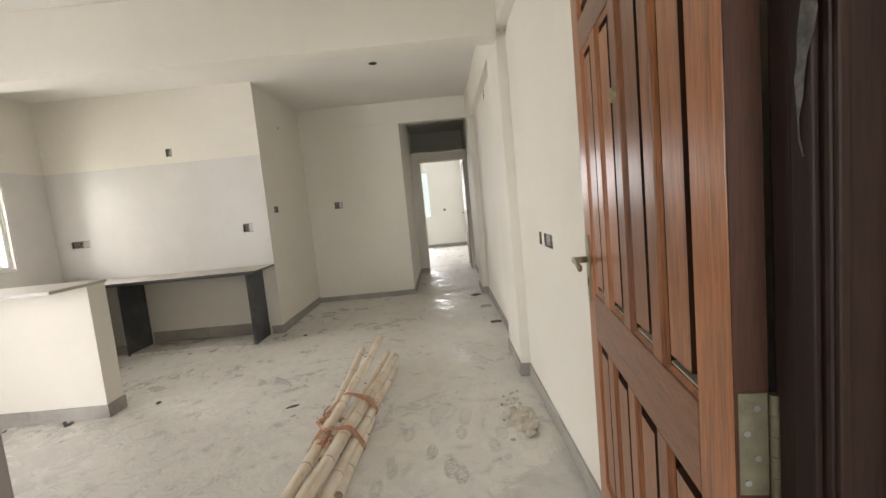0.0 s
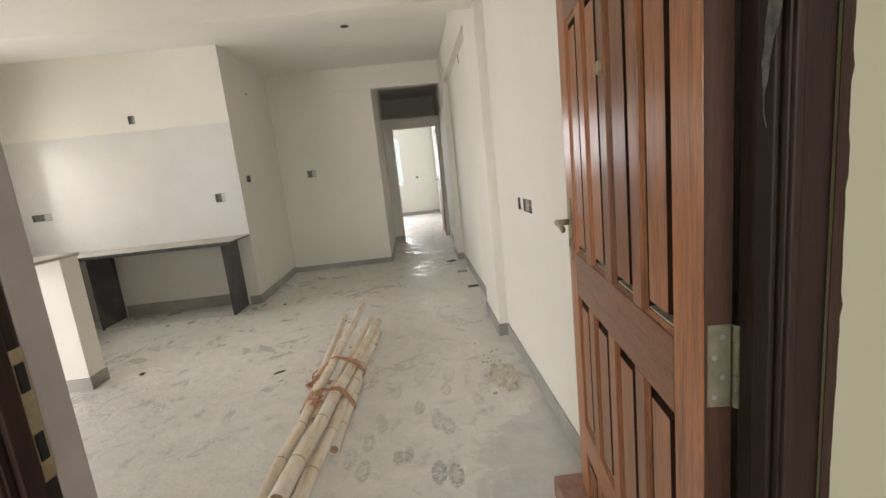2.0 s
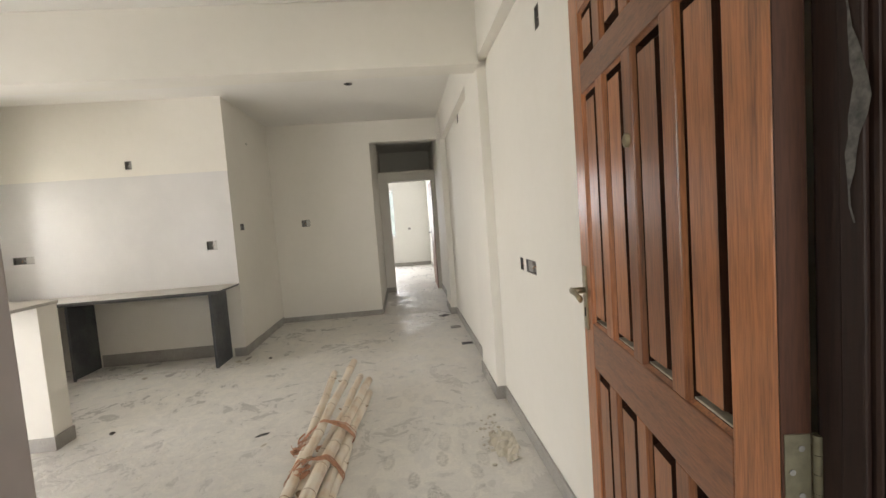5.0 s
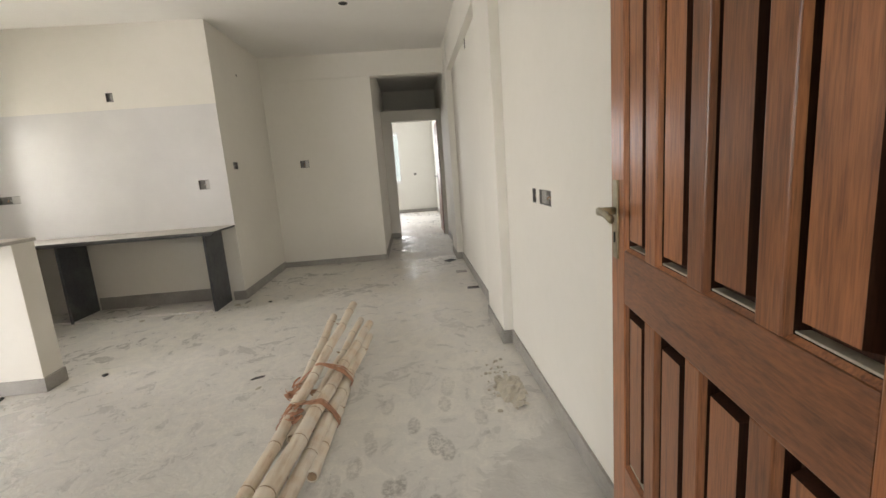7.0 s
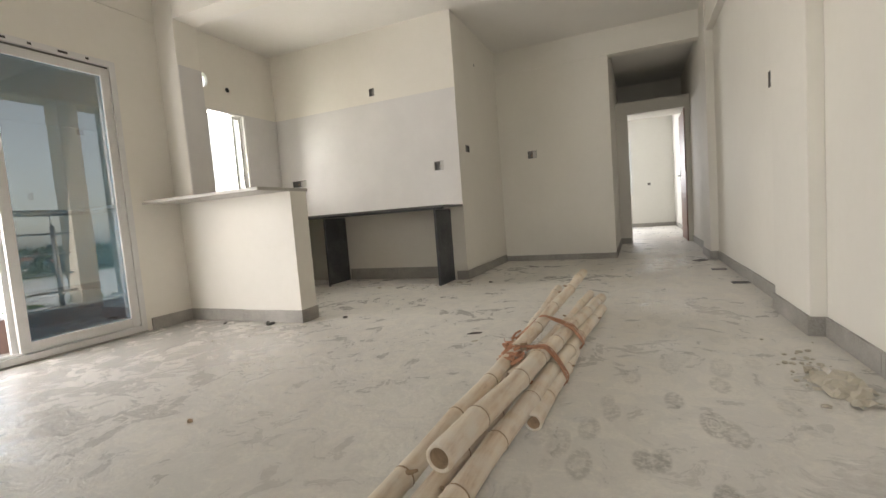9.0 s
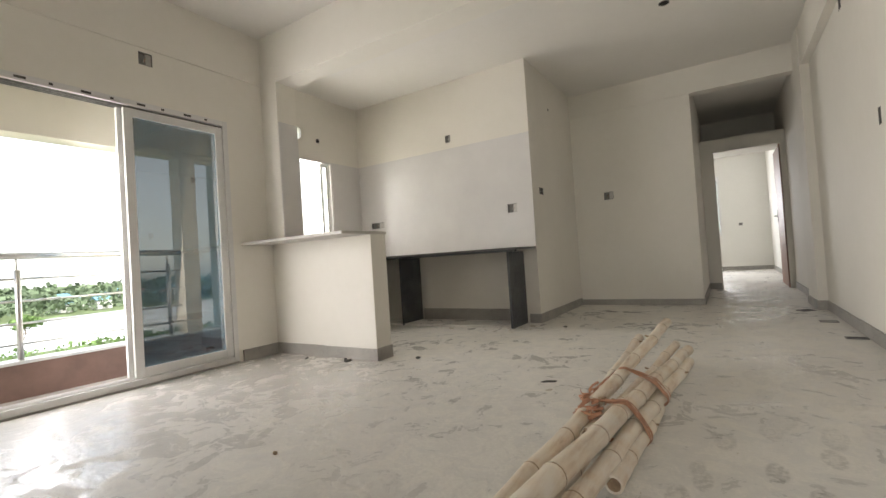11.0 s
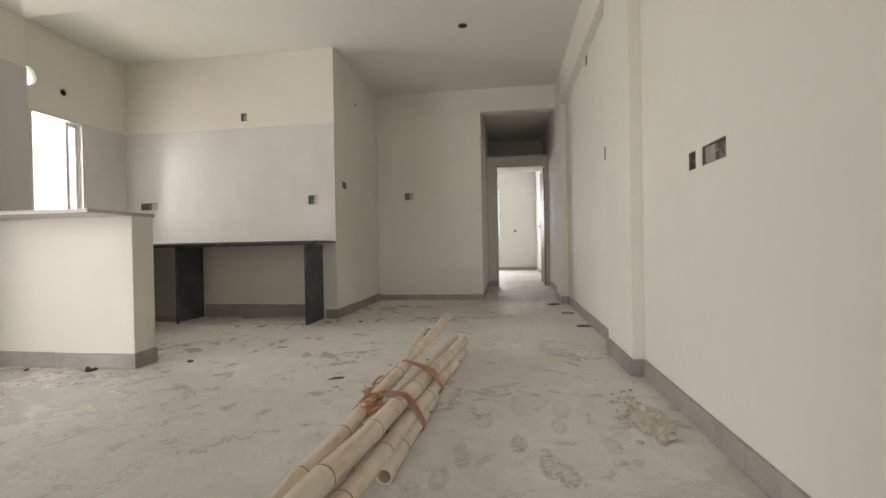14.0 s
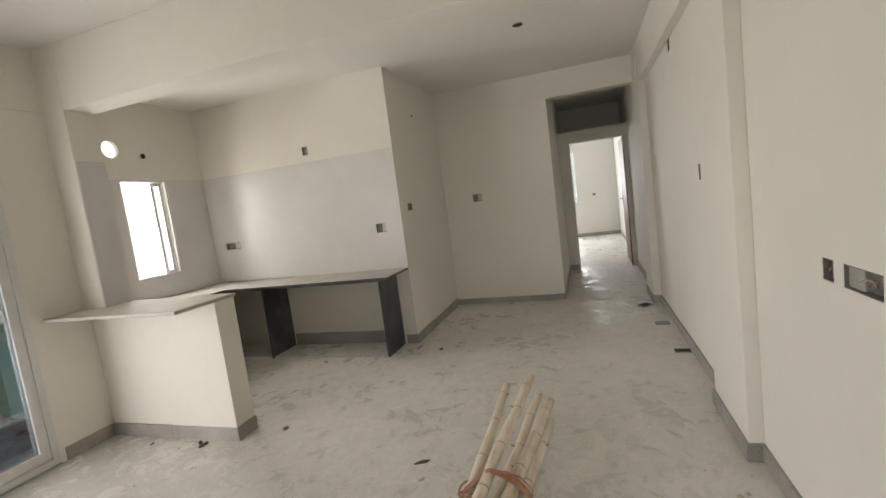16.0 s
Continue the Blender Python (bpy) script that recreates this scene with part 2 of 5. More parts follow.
    nt.links.new(mixc(nt, prints, film, (0.27, 0.255, 0.225)), b.inputs["Base Color"])
    nt.links.new(ramp(nt, dustm, [(0.1, (0.08,) * 3), (0.38, (0.14,) * 3), (0.5, (0.5,) * 3), (1, (0.8,) * 3)]), b.inputs["Roughness"])
    ridges = noise_tex(nt, wv, 17, 5, 0.6, 0.6)
    h = math_node(nt, "ADD", math_node(nt, "ADD", dustm, math_node(nt, "MULTIPLY", grit, 0.25)), math_node(nt, "MULTIPLY", ridges, 1.6))
    h = math_node(nt, "SUBTRACT", h, math_node(nt, "MULTIPLY", prints, 0.8))
    bump(nt, b, h, 0.4, 0.006)
    return m


def white_tile():
    """Glazed white wall tile, faint joints, thin veil of dust low down the gloss."""
    m, nt, b = material("white_wall_tile", 0.16, spec=0.1)
    v = coords(nt)
    film = noise_tex(nt, v, 2.2, 5, 0.6)
    nt.links.new(ramp(nt, film, [(0.3, (0.70, 0.685, 0.67)), (0.7, (0.76, 0.745, 0.725))]), b.inputs["Base Color"])
    nt.links.new(ramp(nt, film, [(0.35, (0.10,) * 3), (0.7, (0.20,) * 3)]), b.inputs["Roughness"])
    bump(nt, b, noise_tex(nt, v, 1.6, 2), 0.08, 0.008)
    return m


def glass(name, tint, gloss, refl):
    m = bpy.data.materials.new(name)
    m.use_nodes = True
    nt = m.node_tree
    nt.nodes.clear()
    out = nt.nodes.new("ShaderNodeOutputMaterial")
    tr = nt.nodes.new("ShaderNodeBsdfTransparent")
    tr.inputs[0].default_value = (*tint, 1)
    gl = nt.nodes.new("ShaderNodeBsdfGlossy")
    gl.inputs[0].default_value = (*gloss, 1)
    gl.inputs["Roughness"].default_value = 0.03
    lw = nt.nodes.new("ShaderNodeLayerWeight")
    lw.inputs["Blend"].default_value = 0.3
    fr = nt.nodes.new("ShaderNodeMapRange")
    fr.inputs["To Min"].default_value = refl
    fr.inputs["To Max"].default_value = 0.75
    nt.links.new(lw.outputs["Facing"], fr.inputs["Value"])
    mx = nt.nodes.new("ShaderNodeMixShader")
    nt.links.new(fr.outputs[0], mx.inputs[0])
    nt.links.new(tr.outputs[0], mx.inputs[1])
    nt.links.new(gl.outputs[0], mx.inputs[2])
    nt.links.new(mx.outputs[0], out.inputs[0])
    return m


def bamboo_mat():
    m, nt, b = material("dry_bamboo", 0.5)
    tc = nt.nodes.new("ShaderNodeTexCoord")
    v = tc.outputs["Object"]
    mp = nt.nodes.new("ShaderNodeMapping")
    mp.inputs["Scale"].default_value = (14, 1.5, 14)
    nt.links.new(v, mp.inputs["Vector"])
    g = noise_tex(nt, mp.outputs[0], 2.2, 5, 0.6)
    c = ramp(nt, g, [(0.26, (0.42, 0.28, 0.17)), (0.42, (0.66, 0.53, 0.39)), (0.6, (0.77, 0.68, 0.54))])
    d = ramp(nt, noise_tex(nt, v, 9, 4, 0.6), [(0.4, (0, 0, 0)), (0.7, (0.7,) * 3)])
    nt.links.new(mixc(nt, d, c, (0.76, 0.72, 0.64)), b.inputs["Base Color"])
    bump(nt, b, noise_tex(nt, mp.outputs[0], 9, 3), 0.15, 0.003)
    return m


M_FLOOR = dusty_floor()
M_TILE = white_tile()
M_TINT = glass("tinted_glass", (0.34, 0.335, 0.32), (0.30, 0.62, 0.92), 0.10)
M_CLEAR = glass("clear_glass", (0.86, 0.88, 0.88), (0.9, 0.9, 0.9), 0.035)
M_BAMBOO = bamboo_mat()
M_NODE = plain("bamboo_node", (0.44, 0.31, 0.19), 0.7, vary=0.4, scale=40)
M_BALFLOOR = plain("balcony_tile", (0.50, 0.47, 0.43), 0.5, vary=0.35, scale=5)


# ---- mesh helpers ----
def add_box(bm, x0, x1, y0, y1, z0, z1, bevel=0.0):
    vs = [bm.verts.new(p) for p in ((x0, y0, z0), (x1, y0, z0), (x1, y1, z0), (x0, y1, z0), (x0, y0, z1), (x1, y0, z1), (x1, y1, z1), (x0, y1, z1))]
    fs = [bm.faces.new([vs[i] for i in f]) for f in ((0, 3, 2, 1), (4, 5, 6, 7), (0, 1, 5, 4), (1, 2, 6, 5), (2, 3, 7, 6), (3, 0, 4, 7))]
    if bevel:
        es = list({e for f in fs for e in f.edges})
        bmesh.ops.bevel(bm, geom=es, offset=bevel, segments=2, affect="EDGES", profile=0.6)
    return vs


def mesh_of(bm, name, mat, smooth=False):
    me = bpy.data.meshes.new(name)
    bmesh.ops.recalc_face_normals(bm, faces=bm.faces)
    bm.to_mesh(me)
    bm.free()
    for mm in (mat if isinstance(mat, (list, tuple)) else [mat]):
        me.materials.append(mm)
    if smooth:
        for p in me.polygons:
            p.use_smooth = True
    return me


def part(name, bm, mat, parent=None, label="", smooth=False):
    ob = new(name, mesh_of(bm, name, mat, smooth))
    if parent is not None:
        ob.parent = parent
    if label:
        tagged(ob, label)
    return ob


def box_part(name, dims, mat, parent=None, label="", bevel=0.0):
    bm = bmesh.new()
    add_box(bm, *dims, bevel=bevel)
    return part(name, bm, mat, parent, label)


def empty(name, at=(0, 0, 0)):
    ob = new(name)
    ob.location = at
    ob.empty_display_size = 0.1
    return ob


def wall(name, axis, plane, thick, a0, a1, z0, z1, holes=(), mat=None, label="", category="wall"):
    """A wall whose seen face lies at plane on the given axis and whose body goes thick beyond it; holes are (a0, a1, z0, z1) and go through."""
    us = sorted({a0, a1, *[h[0] for h in holes], *[h[1] for h in holes]})
    ws = sorted({z0, z1, *[h[2] for h in holes], *[h[3] for h in holes]})
    bm = bmesh.new()
    lo, hi = sorted((plane, plane + thick))
    for i in range(len(us) - 1):
        for k in range(len(ws) - 1):
            um, wm = (us[i] + us[i + 1]) / 2, (ws[k] + ws[k + 1]) / 2
            if any(h[0] < um < h[1] and h[2] < wm < h[3] for h in holes):
                continue
            if axis == "x":
                add_box(bm, lo, hi, us[i], us[i + 1], ws[k], ws[k + 1])
            else:
                add_box(bm, us[i], us[i + 1], lo, hi, ws[k], ws[k + 1])
    bmesh.ops.remove_doubles(bm, verts=bm.verts, dist=0.0005)
    seen = {}
    for f in bm.faces:
        seen.setdefault(tuple(round(c, 3) for c in f.calc_center_median()), []).append(f)
    bmesh.ops.delete(bm, geom=[f for fs in seen.values() if len(fs) > 1 for f in fs], context="FACES")
    ob = part(name, bm, mat or M_WALL)
    return tagged(ob, label, category, kind="structure")


def block(name, dims, mat, label, category, kind="structure", bevel=0.0):
    return tagged(box_part(name, dims, mat, bevel=bevel), label, category, kind=kind)


H = 3.04          # ceiling
XL = -4.58        # living room, balcony side
XK = -5.31        # kitchen window wall
YT = 6.18         # tiled kitchen wall
YB = 7.885        # back wall
YE = 1.291        # entrance wall, room side

# ---- large structure ----
ROOMS = ((XL - 0.2, 0.15, 1.165, 4.05), (XK - 0.055, 0.15, 4.05, 8.035), (-1.297, 0.15, 8.035, 10.0), (-3.7, 0.25, 10.0, 15.45), (-2.75, 1.75, -2.35, 1.165))
bm = bmesh.new()
for x0, x1, y0, y1 in ROOMS:
    add_box(bm, x0, x1, y0, y1, -0.15, 0.0)
tagged(part("floor", bm, M_FLOOR), "glossy grey floor tile thick with scuffed pale cement dust", "floor", kind="structure")

bxr = (3.134, 3.340, 1.103, 1.181)       # double switch box on the long wall
bxs = (3.400, 3.475, 1.103, 1.181)
hi1 = (5.87, 5.96, 2.53, 2.65)
lo1 = (5.10, 5.17, 1.46, 1.57)
near_hi = (2.85, 2.92, 2.33, 2.44)
wall("wall_right", "x", 0.0, 0.15, 1.165, 10.15, 0, H, [bxr, bxs, hi1, lo1, near_hi], label="long cream-painted plaster wall beside the entrance door")
block("pilaster", (-0.072, 0.0, 4.15, 4.786, 0, 2.62), M_WALL, "shallow cream pilaster standing proud of the long wall", "pilaster", bevel=0.004)
block("beam_right", (-0.072, 0.0, YE, 7.42, 2.62, H), M_WALL, "cream plaster beam along the top of the long wall", "beam", bevel=0.004)
block("pilaster_corridor", (-0.085, 0.0, 7.42, 8.05, 0, H), M_WALL, "cream column at the mouth of the corridor", "pilaster", bevel=0.004)

sk_b = (-2.28, -2.153, 1.479, 1.583)
wall("wall_back", "y", YB, 0.15, -2.84, -1.297, 0, H, [sk_b], label="cream plaster wall with one open socket box")
block("beam_back", (-2.69, -0.085, YB - 0.012, YB + 0.15, 2.71, H), M_WALL, "lintel beam over the corridor mouth in cream paint", "beam")
sk_y = (6.40, 6.54, 1.49, 1.57)
wall("wall_yellow", "x", -2.69, -0.15, YT, YB, 0, H, [sk_y], label="short warm cream return wall beside the kitchen")
sk_t, sk_h, sk_l = (-3.009, -2.891, 1.288, 1.389), (-3.809, -3.736, 2.272, 2.364), (-5.121, -4.888, 1.284, 1.365)
wall("wall_kitchen", "y", YT, 0.15, -5.5, -2.84, 0, H, [sk_t, sk_h, sk_l], label="kitchen wall, cream paint above white glazed tiles")
win = (5.08, 5.64, 1.10, 2.19)
vent = (4.97, 5.17, 2.40, 2.60)
wall("wall_window", "x", XK, -0.055, 4.0, YT, 0, H, [win, vent], label="kitchen outer wall with a small window and round vent hole")
wall("wall_kitchen_side", "y", 4.275, -0.225, XK, XL, 0, H, label="cream wall between kitchen and balcony")

sl = (1.42, 3.68, 0.0, 2.15)
ha, hb = (1.73, 1.83, 2.37, 2.47), (2.98, 3.08, 2.45, 2.55)
wall("wall_left", "x", XL, -0.2, YE - 0.126, 4.05, 0, H, [sl, ha, hb], label="cream living room wall around the sliding balcony door")
block("beam_left", (XL, XL + 0.01, YE, 4.05, 2.58, H), M_WALL, "slightly proud plaster band above the balcony door", "beam")
block("column", (XL, -4.35, 4.05, 4.275, 1.0645, H), M_WALL, "cream column between the living room and kitchen", "column", bevel=0.005)
block("beam_middle", (-4.35, -0.072, 4.052, 4.275, 2.565, H), M_WALL, "cream downstand beam between living room and kitchen", "beam", bevel=0.005)
block("half_wall", (XL, -3.325, 4.09, 4.275, 0, 1.04), M_WALL, "cream half-height wall carrying a stone bar top", "half wall", bevel=0.004)

# entrance wall and landing behind the camera
ent = (-1.203, -0.115, 0.0, 2.25)
wall("wall_entrance", "y", YE, -0.108, XL, 0.0, 0, H, [ent], label="cream entrance wall around the front door")
block("wall_landing_front", (-0.125, 1.6, 1.165, 1.18, 0, H), M_OUTW, "olive landing wall beside the door frame", "wall")
block("wall_landing_front_b", (-2.6, -1.25, 1.165, 1.18, 0, H), M_OUTW, "olive landing wall beside the door frame", "wall")
block("wall_landing_front_c", (-1.25, -0.125, 1.165, 1.18, 2.25, H), M_OUTW, "olive landing wall above the door frame", "wall")
block("wall_landing_right", (1.6, 1.75, -2.2, 1.165, 0, H), M_OUTW, "plain olive landing wall", "wall")
block("wall_landing_left", (-2.75, -2.6, -2.2, 1.165, 0, H), M_OUTW, "plain olive landing wall", "wall")
# opening assumed out of view to let the landing fill in
wall("wall_landing_back", "y", -2.2, -0.15, -2.6, 1.6, 0, H, [(-1.6, 0.8, 1.0, 2.4)], M_OUTW, "plain olive landing wall with an assumed, unseen opening")

# corridor, loft and bedroom
wall("wall_corridor", "x", -1.147, -0.15, YB, 10.0, 0, H, label="narrow corridor wall in cream paint")
wall("wall_corridor_end", "y", 10.0, 0.15, -1.297, 0.0, 0, 2.465, [(-0.968, -0.07, 0, 2.26)], label="corridor end wall with the bedroom doorway")
block("loft_slab", (-1.297, 0.0, 10.15, 11.3, 2.38, 2.46), M_WALL, "concrete loft shelf above the bedroom doorway", "loft")
block("wall_loft_back", (-1.297, 0.0, 11.3, 11.42, 2.38, H), M_WALL, "plain wall closing the loft", "wall")
block("wall_loft_left", (-1.297, -1.147, 10.0, 11.3, 2.465, H), M_WALL, "plain loft side wall", "wall")
block("wall_loft_right", (0.0, 0.1, 10.15, 11.42, 2.38, H), M_WALL, "plain loft side wall", "wall")
wall("wall_bedroom_far", "y", 15.3, 0.15, -3.55, 0.1, 0, H, [(-2.5, -0.95, 0.93, 2.5), (-0.57, -0.49, 1.16, 1.23)], M_BEDW, "white bedroom wall with a bright window")
block("wall_bedroom_right", (0.1, 0.25, 10.15, 15.45, 0, H), M_BEDW, "white bedroom side wall", "wall")
block("wall_bedroom_left", (-3.7, -3.55, 10.0, 15.45, 0, H), M_BEDW, "white bedroom side wall", "wall")
block("wall_bedroom_near", (-3.55, -1.297, 10.0, 10.15, 0, H), M_BEDW, "white bedroom wall beside its door", "wall")

bm = bmesh.new()
for x0, x1, y0, y1 in ROOMS:
    add_box(bm, x0, x1, y0, y1, H, H + 0.15)
tagged(part("ceiling", bm, M_CEIL), "smooth cream painted plaster ceiling", "ceiling", kind="structure")

# balcony
block("balcony_floor", (-5.36, XL - 0.2, 0.9, 4.02, -0.16, -0.01), M_BALFLOOR, "dusty pale balcony floor tile", "floor")
block("balcony_kerb", (-5.36, -5.2, 0.9, 4.02, -0.16, 0.24), M_KERB, "red-brown tiled balcony kerb", "kerb")
block("balcony_kerb_cap", (-5.37, -5.19, 0.9, 4.02, 0.24, 0.262), M_UPVC, "pale stone cap on the balcony kerb", "coping")
block("balcony_beam", (-5.40, -5.2, 0.9, 4.02, 1.93, H - 0.1), M_BALW, "cream balcony edge beam", "beam", bevel=0.004)
block("balcony_wall_end", (-5.40, XL - 0.2, 0.75, 0.9, -0.16, H - 0.1), M_BALW, "cream balcony end wall", "wall")
block("balcony_ceiling", (-5.40, XL - 0.2, 0.75, 4.02, H - 0.1, H), M_BALW, "cream balcony soffit", "ceiling")

block("balcony_post", (-5.39, -5.21, 3.57, 3.72, 0.24, 1.93), M_BALW, "slim cream column at the end of the balcony railing", "column", bevel=0.004)

# ---- skirting and wall tiles ----
def skirting(name, axis, plane, proud, a0, a1, top=0.10):
    """A run of granite skirting tiles about 0.6 m long against a wall face."""
    n = max(1, round((a1 - a0) / 0.6))
    step = (a1 - a0) / n
    holder = tagged(empty(name), "grey granite skirting tiles with dusty top edge", "skirting", kind="structure")
    for i in range(n):
        u0, u1 = a0 + i * step, a0 + (i + 1) * step - (0.0025 if i < n - 1 else 0)
        lo, hi = sorted((plane, plane + proud))
        bm = bmesh.new()
        t = top + random.uniform(-0.003, 0.003)
        if axis == "x":
            add_box(bm, lo, hi, u0, u1, 0.0, t, 0.002)
        else:
            add_box(bm, u0, u1, lo, hi, 0.0, t, 0.002)
        part("tile", bm, M_SKIRT, holder)


skirting("baseboard_right_near", "x", 0.0, -0.014, YE, 4.136)
skirting("baseboard_right_far", "x", 0.0, -0.014, 4.80, 7.405)
skirting("baseboard_pilaster_front", "y", 4.15, -0.014, -0.086, 0.0)
skirting("baseboard_pilaster", "x", -0.072, -0.014, 4.15, 4.80)
skirting("baseboard_corridor_front", "y", 7.42, -0.014, -0.099, 0.0)
skirting("baseboard_corridor_side", "x", -0.085, -0.014, 7.42, 8.05)
skirting("baseboard_corridor_right", "x", 0.0, -0.014, 8.06, 10.0)
skirting("baseboard_back", "y", YB, -0.03, -2.69, -1.147, 0.075)
skirting("baseboard_yellow", "x", -2.69, 0.014, YT - 0.014, YB - 0.03)
skirting("baseboard_kitchen_stub", "y", YT, -0.014, -2.82, -2.69)
skirting("baseboard_kitchen", "y", YT, -0.012, -4.30, -2.90, 0.16)
skirting("baseboard_corridor", "x", -1.147, 0.014, YB - 0.0, 10.0)
skirting("baseboard_corridor_end", "y", 10.0, -0.014, -1.133, -0.97)
skirting("baseboard_left", "x", XL, 0.014, 3.72, 4.076)
skirting("baseboard_half_front", "y", 4.09, -0.014, XL + 0.014, -3.325)
skirting("baseboard_half_end", "x", -3.325, 0.014, 4.076, 4.275)
skirting("baseboard_bed_far", "y", 15.3, -0.014, -3.5, 0.1)
skirting("baseboard_bed_right", "x", 0.1, -0.014, 11.2, 15.28)


def tile_panel(name, axis, plane, proud, a0, a1, z0, z1, holes=()):
    ob = wall(name, axis, plane, proud, a0, a1, z0, z1, holes, M_TILE, "white glazed kitchen wall tiles, smooth and faintly reflective", "wall tile")
    return ob


tile_panel("trim_tile_back", "y", YT, -0.008, XK, -2.69, 0.875, 2.19, [sk_t, sk_l])
tile_panel("trim_tile_window", "x", XK, 0.008, 4.25, YT - 0.008, 0.875, 2.19, [win])
tile_panel("trim_tile_column", "x", -4.35, 0.006, 4.056, 4.275, 1.07, 2.19)


# ---- electrical boxes ----
def switch_box(name, axis, plane, into, hole, label, filled=0, wires=2):
    """An open metal back box sunk in a wall hole, with stubs of wire."""
    a0, a1, z0, z1 = hole
    th = empty(name, (plane if axis == "x" else (a0 + a1) / 2, (a0 + a1) / 2 if axis == "x" else plane, z0))
    base = th.location.copy()

    def put(nm, u0, u1, d0, d1, w0, w1, mat, lab="", bev=0.0):
        d0, d1 = sorted((d0 * into, d1 * into))
        bm = bmesh.new()
        if axis == "x":
            add_box(bm, d0, d1, u0 - base.y, u1 - base.y, w0 - base.z, w1 - base.z, bev)
        else:
            add_box(bm, u0 - base.x, u1 - base.x, d0, d1, w0 - base.z, w1 - base.z, bev)
        return part(nm, bm, mat, th, lab)

    t = 0.004
    put("back_plate", a0, a1, 0.026, 0.03, z0, z1, M_BOX)
    put("side_plate", a0, a0 + t, 0.002, 0.026, z0, z1, M_BOX)
    put("side_plate", a1 - t, a1, 0.002, 0.026, z0, z1, M_BOX)
    put("side_plate", a0 + t, a1 - t, 0.002, 0.026, z0, z0 + t, M_BOX)
    put("side_plate", a0 + t, a1 - t, 0.002, 0.026, z1 - t, z1, M_BOX)
    if filled:
        put("insert", a0 + (a1 - a0) * 0.55, a1 - t, 0.012, 0.03, z0 + t, z1 - t, M_WIREW if filled == 1 else M_SKIRT, "pale insert half filling the box", 0.003)
    for k in range(wires):
        cu = bpy.data.curves.new("wire", "CURVE")
        cu.dimensions, cu.bevel_depth, cu.bevel_resolution = "3D", 0.0022, 2
        sp = cu.splines.new("BEZIER")
        sp.bezier_points.add(2)
        u = a0 + (a1 - a0) * random.uniform(0.2, 0.6)
        for bp, (du, dd, dz) in zip(sp.bezier_points, ((0, 0.025, 0.3), (random.uniform(-0.01, 0.02), 0.015, 0.55), (random.uniform(0, 0.03), 0.008, random.uniform(0.25, 0.5)))):
            z = z0 + (z1 - z0) * dz - base.z
            bp.co = (dd * into, u + du - base.y, z) if axis == "x" else (u + du - base.x, dd * into, z)
            bp.handle_left_type = bp.handle_right_type = "AUTO"
        dg = new("wire_src", cu)
        me = bpy.data.meshes.new_from_object(dg.evaluated_get(bpy.context.evaluated_depsgraph_get()))
        bpy.data.objects.remove(dg)
        me.materials.clear()
        me.materials.append(M_COPPER if k % 2 else M_WIREW)
        w = new("wire", me)
        w.parent = th
    return tagged(th, label, "socket box", "open electrical boxes")


switch_box("switch_box", "x", 0.0, 1, bxr, "wide open metal switch box sunk in the long cream wall", 2, 3)
switch_box("switch_box", "x", 0.0, 1, bxs, "small open switch box beside the wide one", 0, 2)
switch_box("switch_box", "x", 0.0, 1, hi1, "narrow open box high on the cream wall", 0, 1)
switch_box("switch_box", "x", 0.0, 1, lo1, "narrow open box at shoulder height past the pilaster", 0, 1)
switch_box("switch_box", "x", 0.0, 1, near_hi, "narrow open box high above the open front door", 0, 1)
switch_box("socket_box", "y", YB, 1, sk_b, "open socket box on the plain back wall", 1, 2)
switch_box("socket_box", "x", -2.69, -1, sk_y, "dark square socket box on the warm return wall", 0, 1)
switch_box("socket_box", "y", YT, 1, sk_t, "open socket box with a white insert in the tiles", 1, 2)
switch_box("socket_box", "y", YT, 1, sk_h, "small open box above the kitchen tiles", 2, 1)
switch_box("socket_box", "y", YT, 1, sk_l, "long open socket box near the tiled corner", 1, 2)
switch_box("socket_box", "x", XL, -1, ha, "ragged open box above the balcony door", 0, 2)
switch_box("socket_box", "x", XL, -1, hb, "ragged open box over the sliding panel", 2, 2)
switch_box("socket_box", "y", 15.3, 1, (-0.57, -0.49, 1.16, 1.23), "small socket box on the white bedroom wall", 0, 0)


def disc_cap(name, at, radius, depth, mat, label, category, turn=(0, 0, 0)):
    """A shallow ring round a dark hole."""
    th = tagged(empty(name, at), label, category)
    th.rotation_euler = [radians(a) for a in turn]
    bm = bmesh.new()
    n = 24
    rings = []
    for r, z in ((radius * 1.12, 0.0), (radius * 1.12, depth), (radius, depth), (radius * 0.96, 0.001)):
        rings.append([bm.verts.new((r * math.cos(2 * math.pi * i / n), r * math.sin(2 * math.pi * i / n), z)) for i in range(n)])
    for a, b in zip(rings, rings[1:]):
        for i in range(n):
            bm.faces.new((a[i], a[(i + 1) % n], b[(i + 1) % n], b[i]))
    part("rim", bm, mat, th, smooth=True)
    bm = bmesh.new()
    bm.faces.new([bm.verts.new((radius * 0.97 * math.cos(2 * math.pi * i / n), radius * 0.97 * math.sin(2 * math.pi * i / n), 0.0015)) for i in range(n)])
    part("hole", bm, M_BLACK, th)
    return th


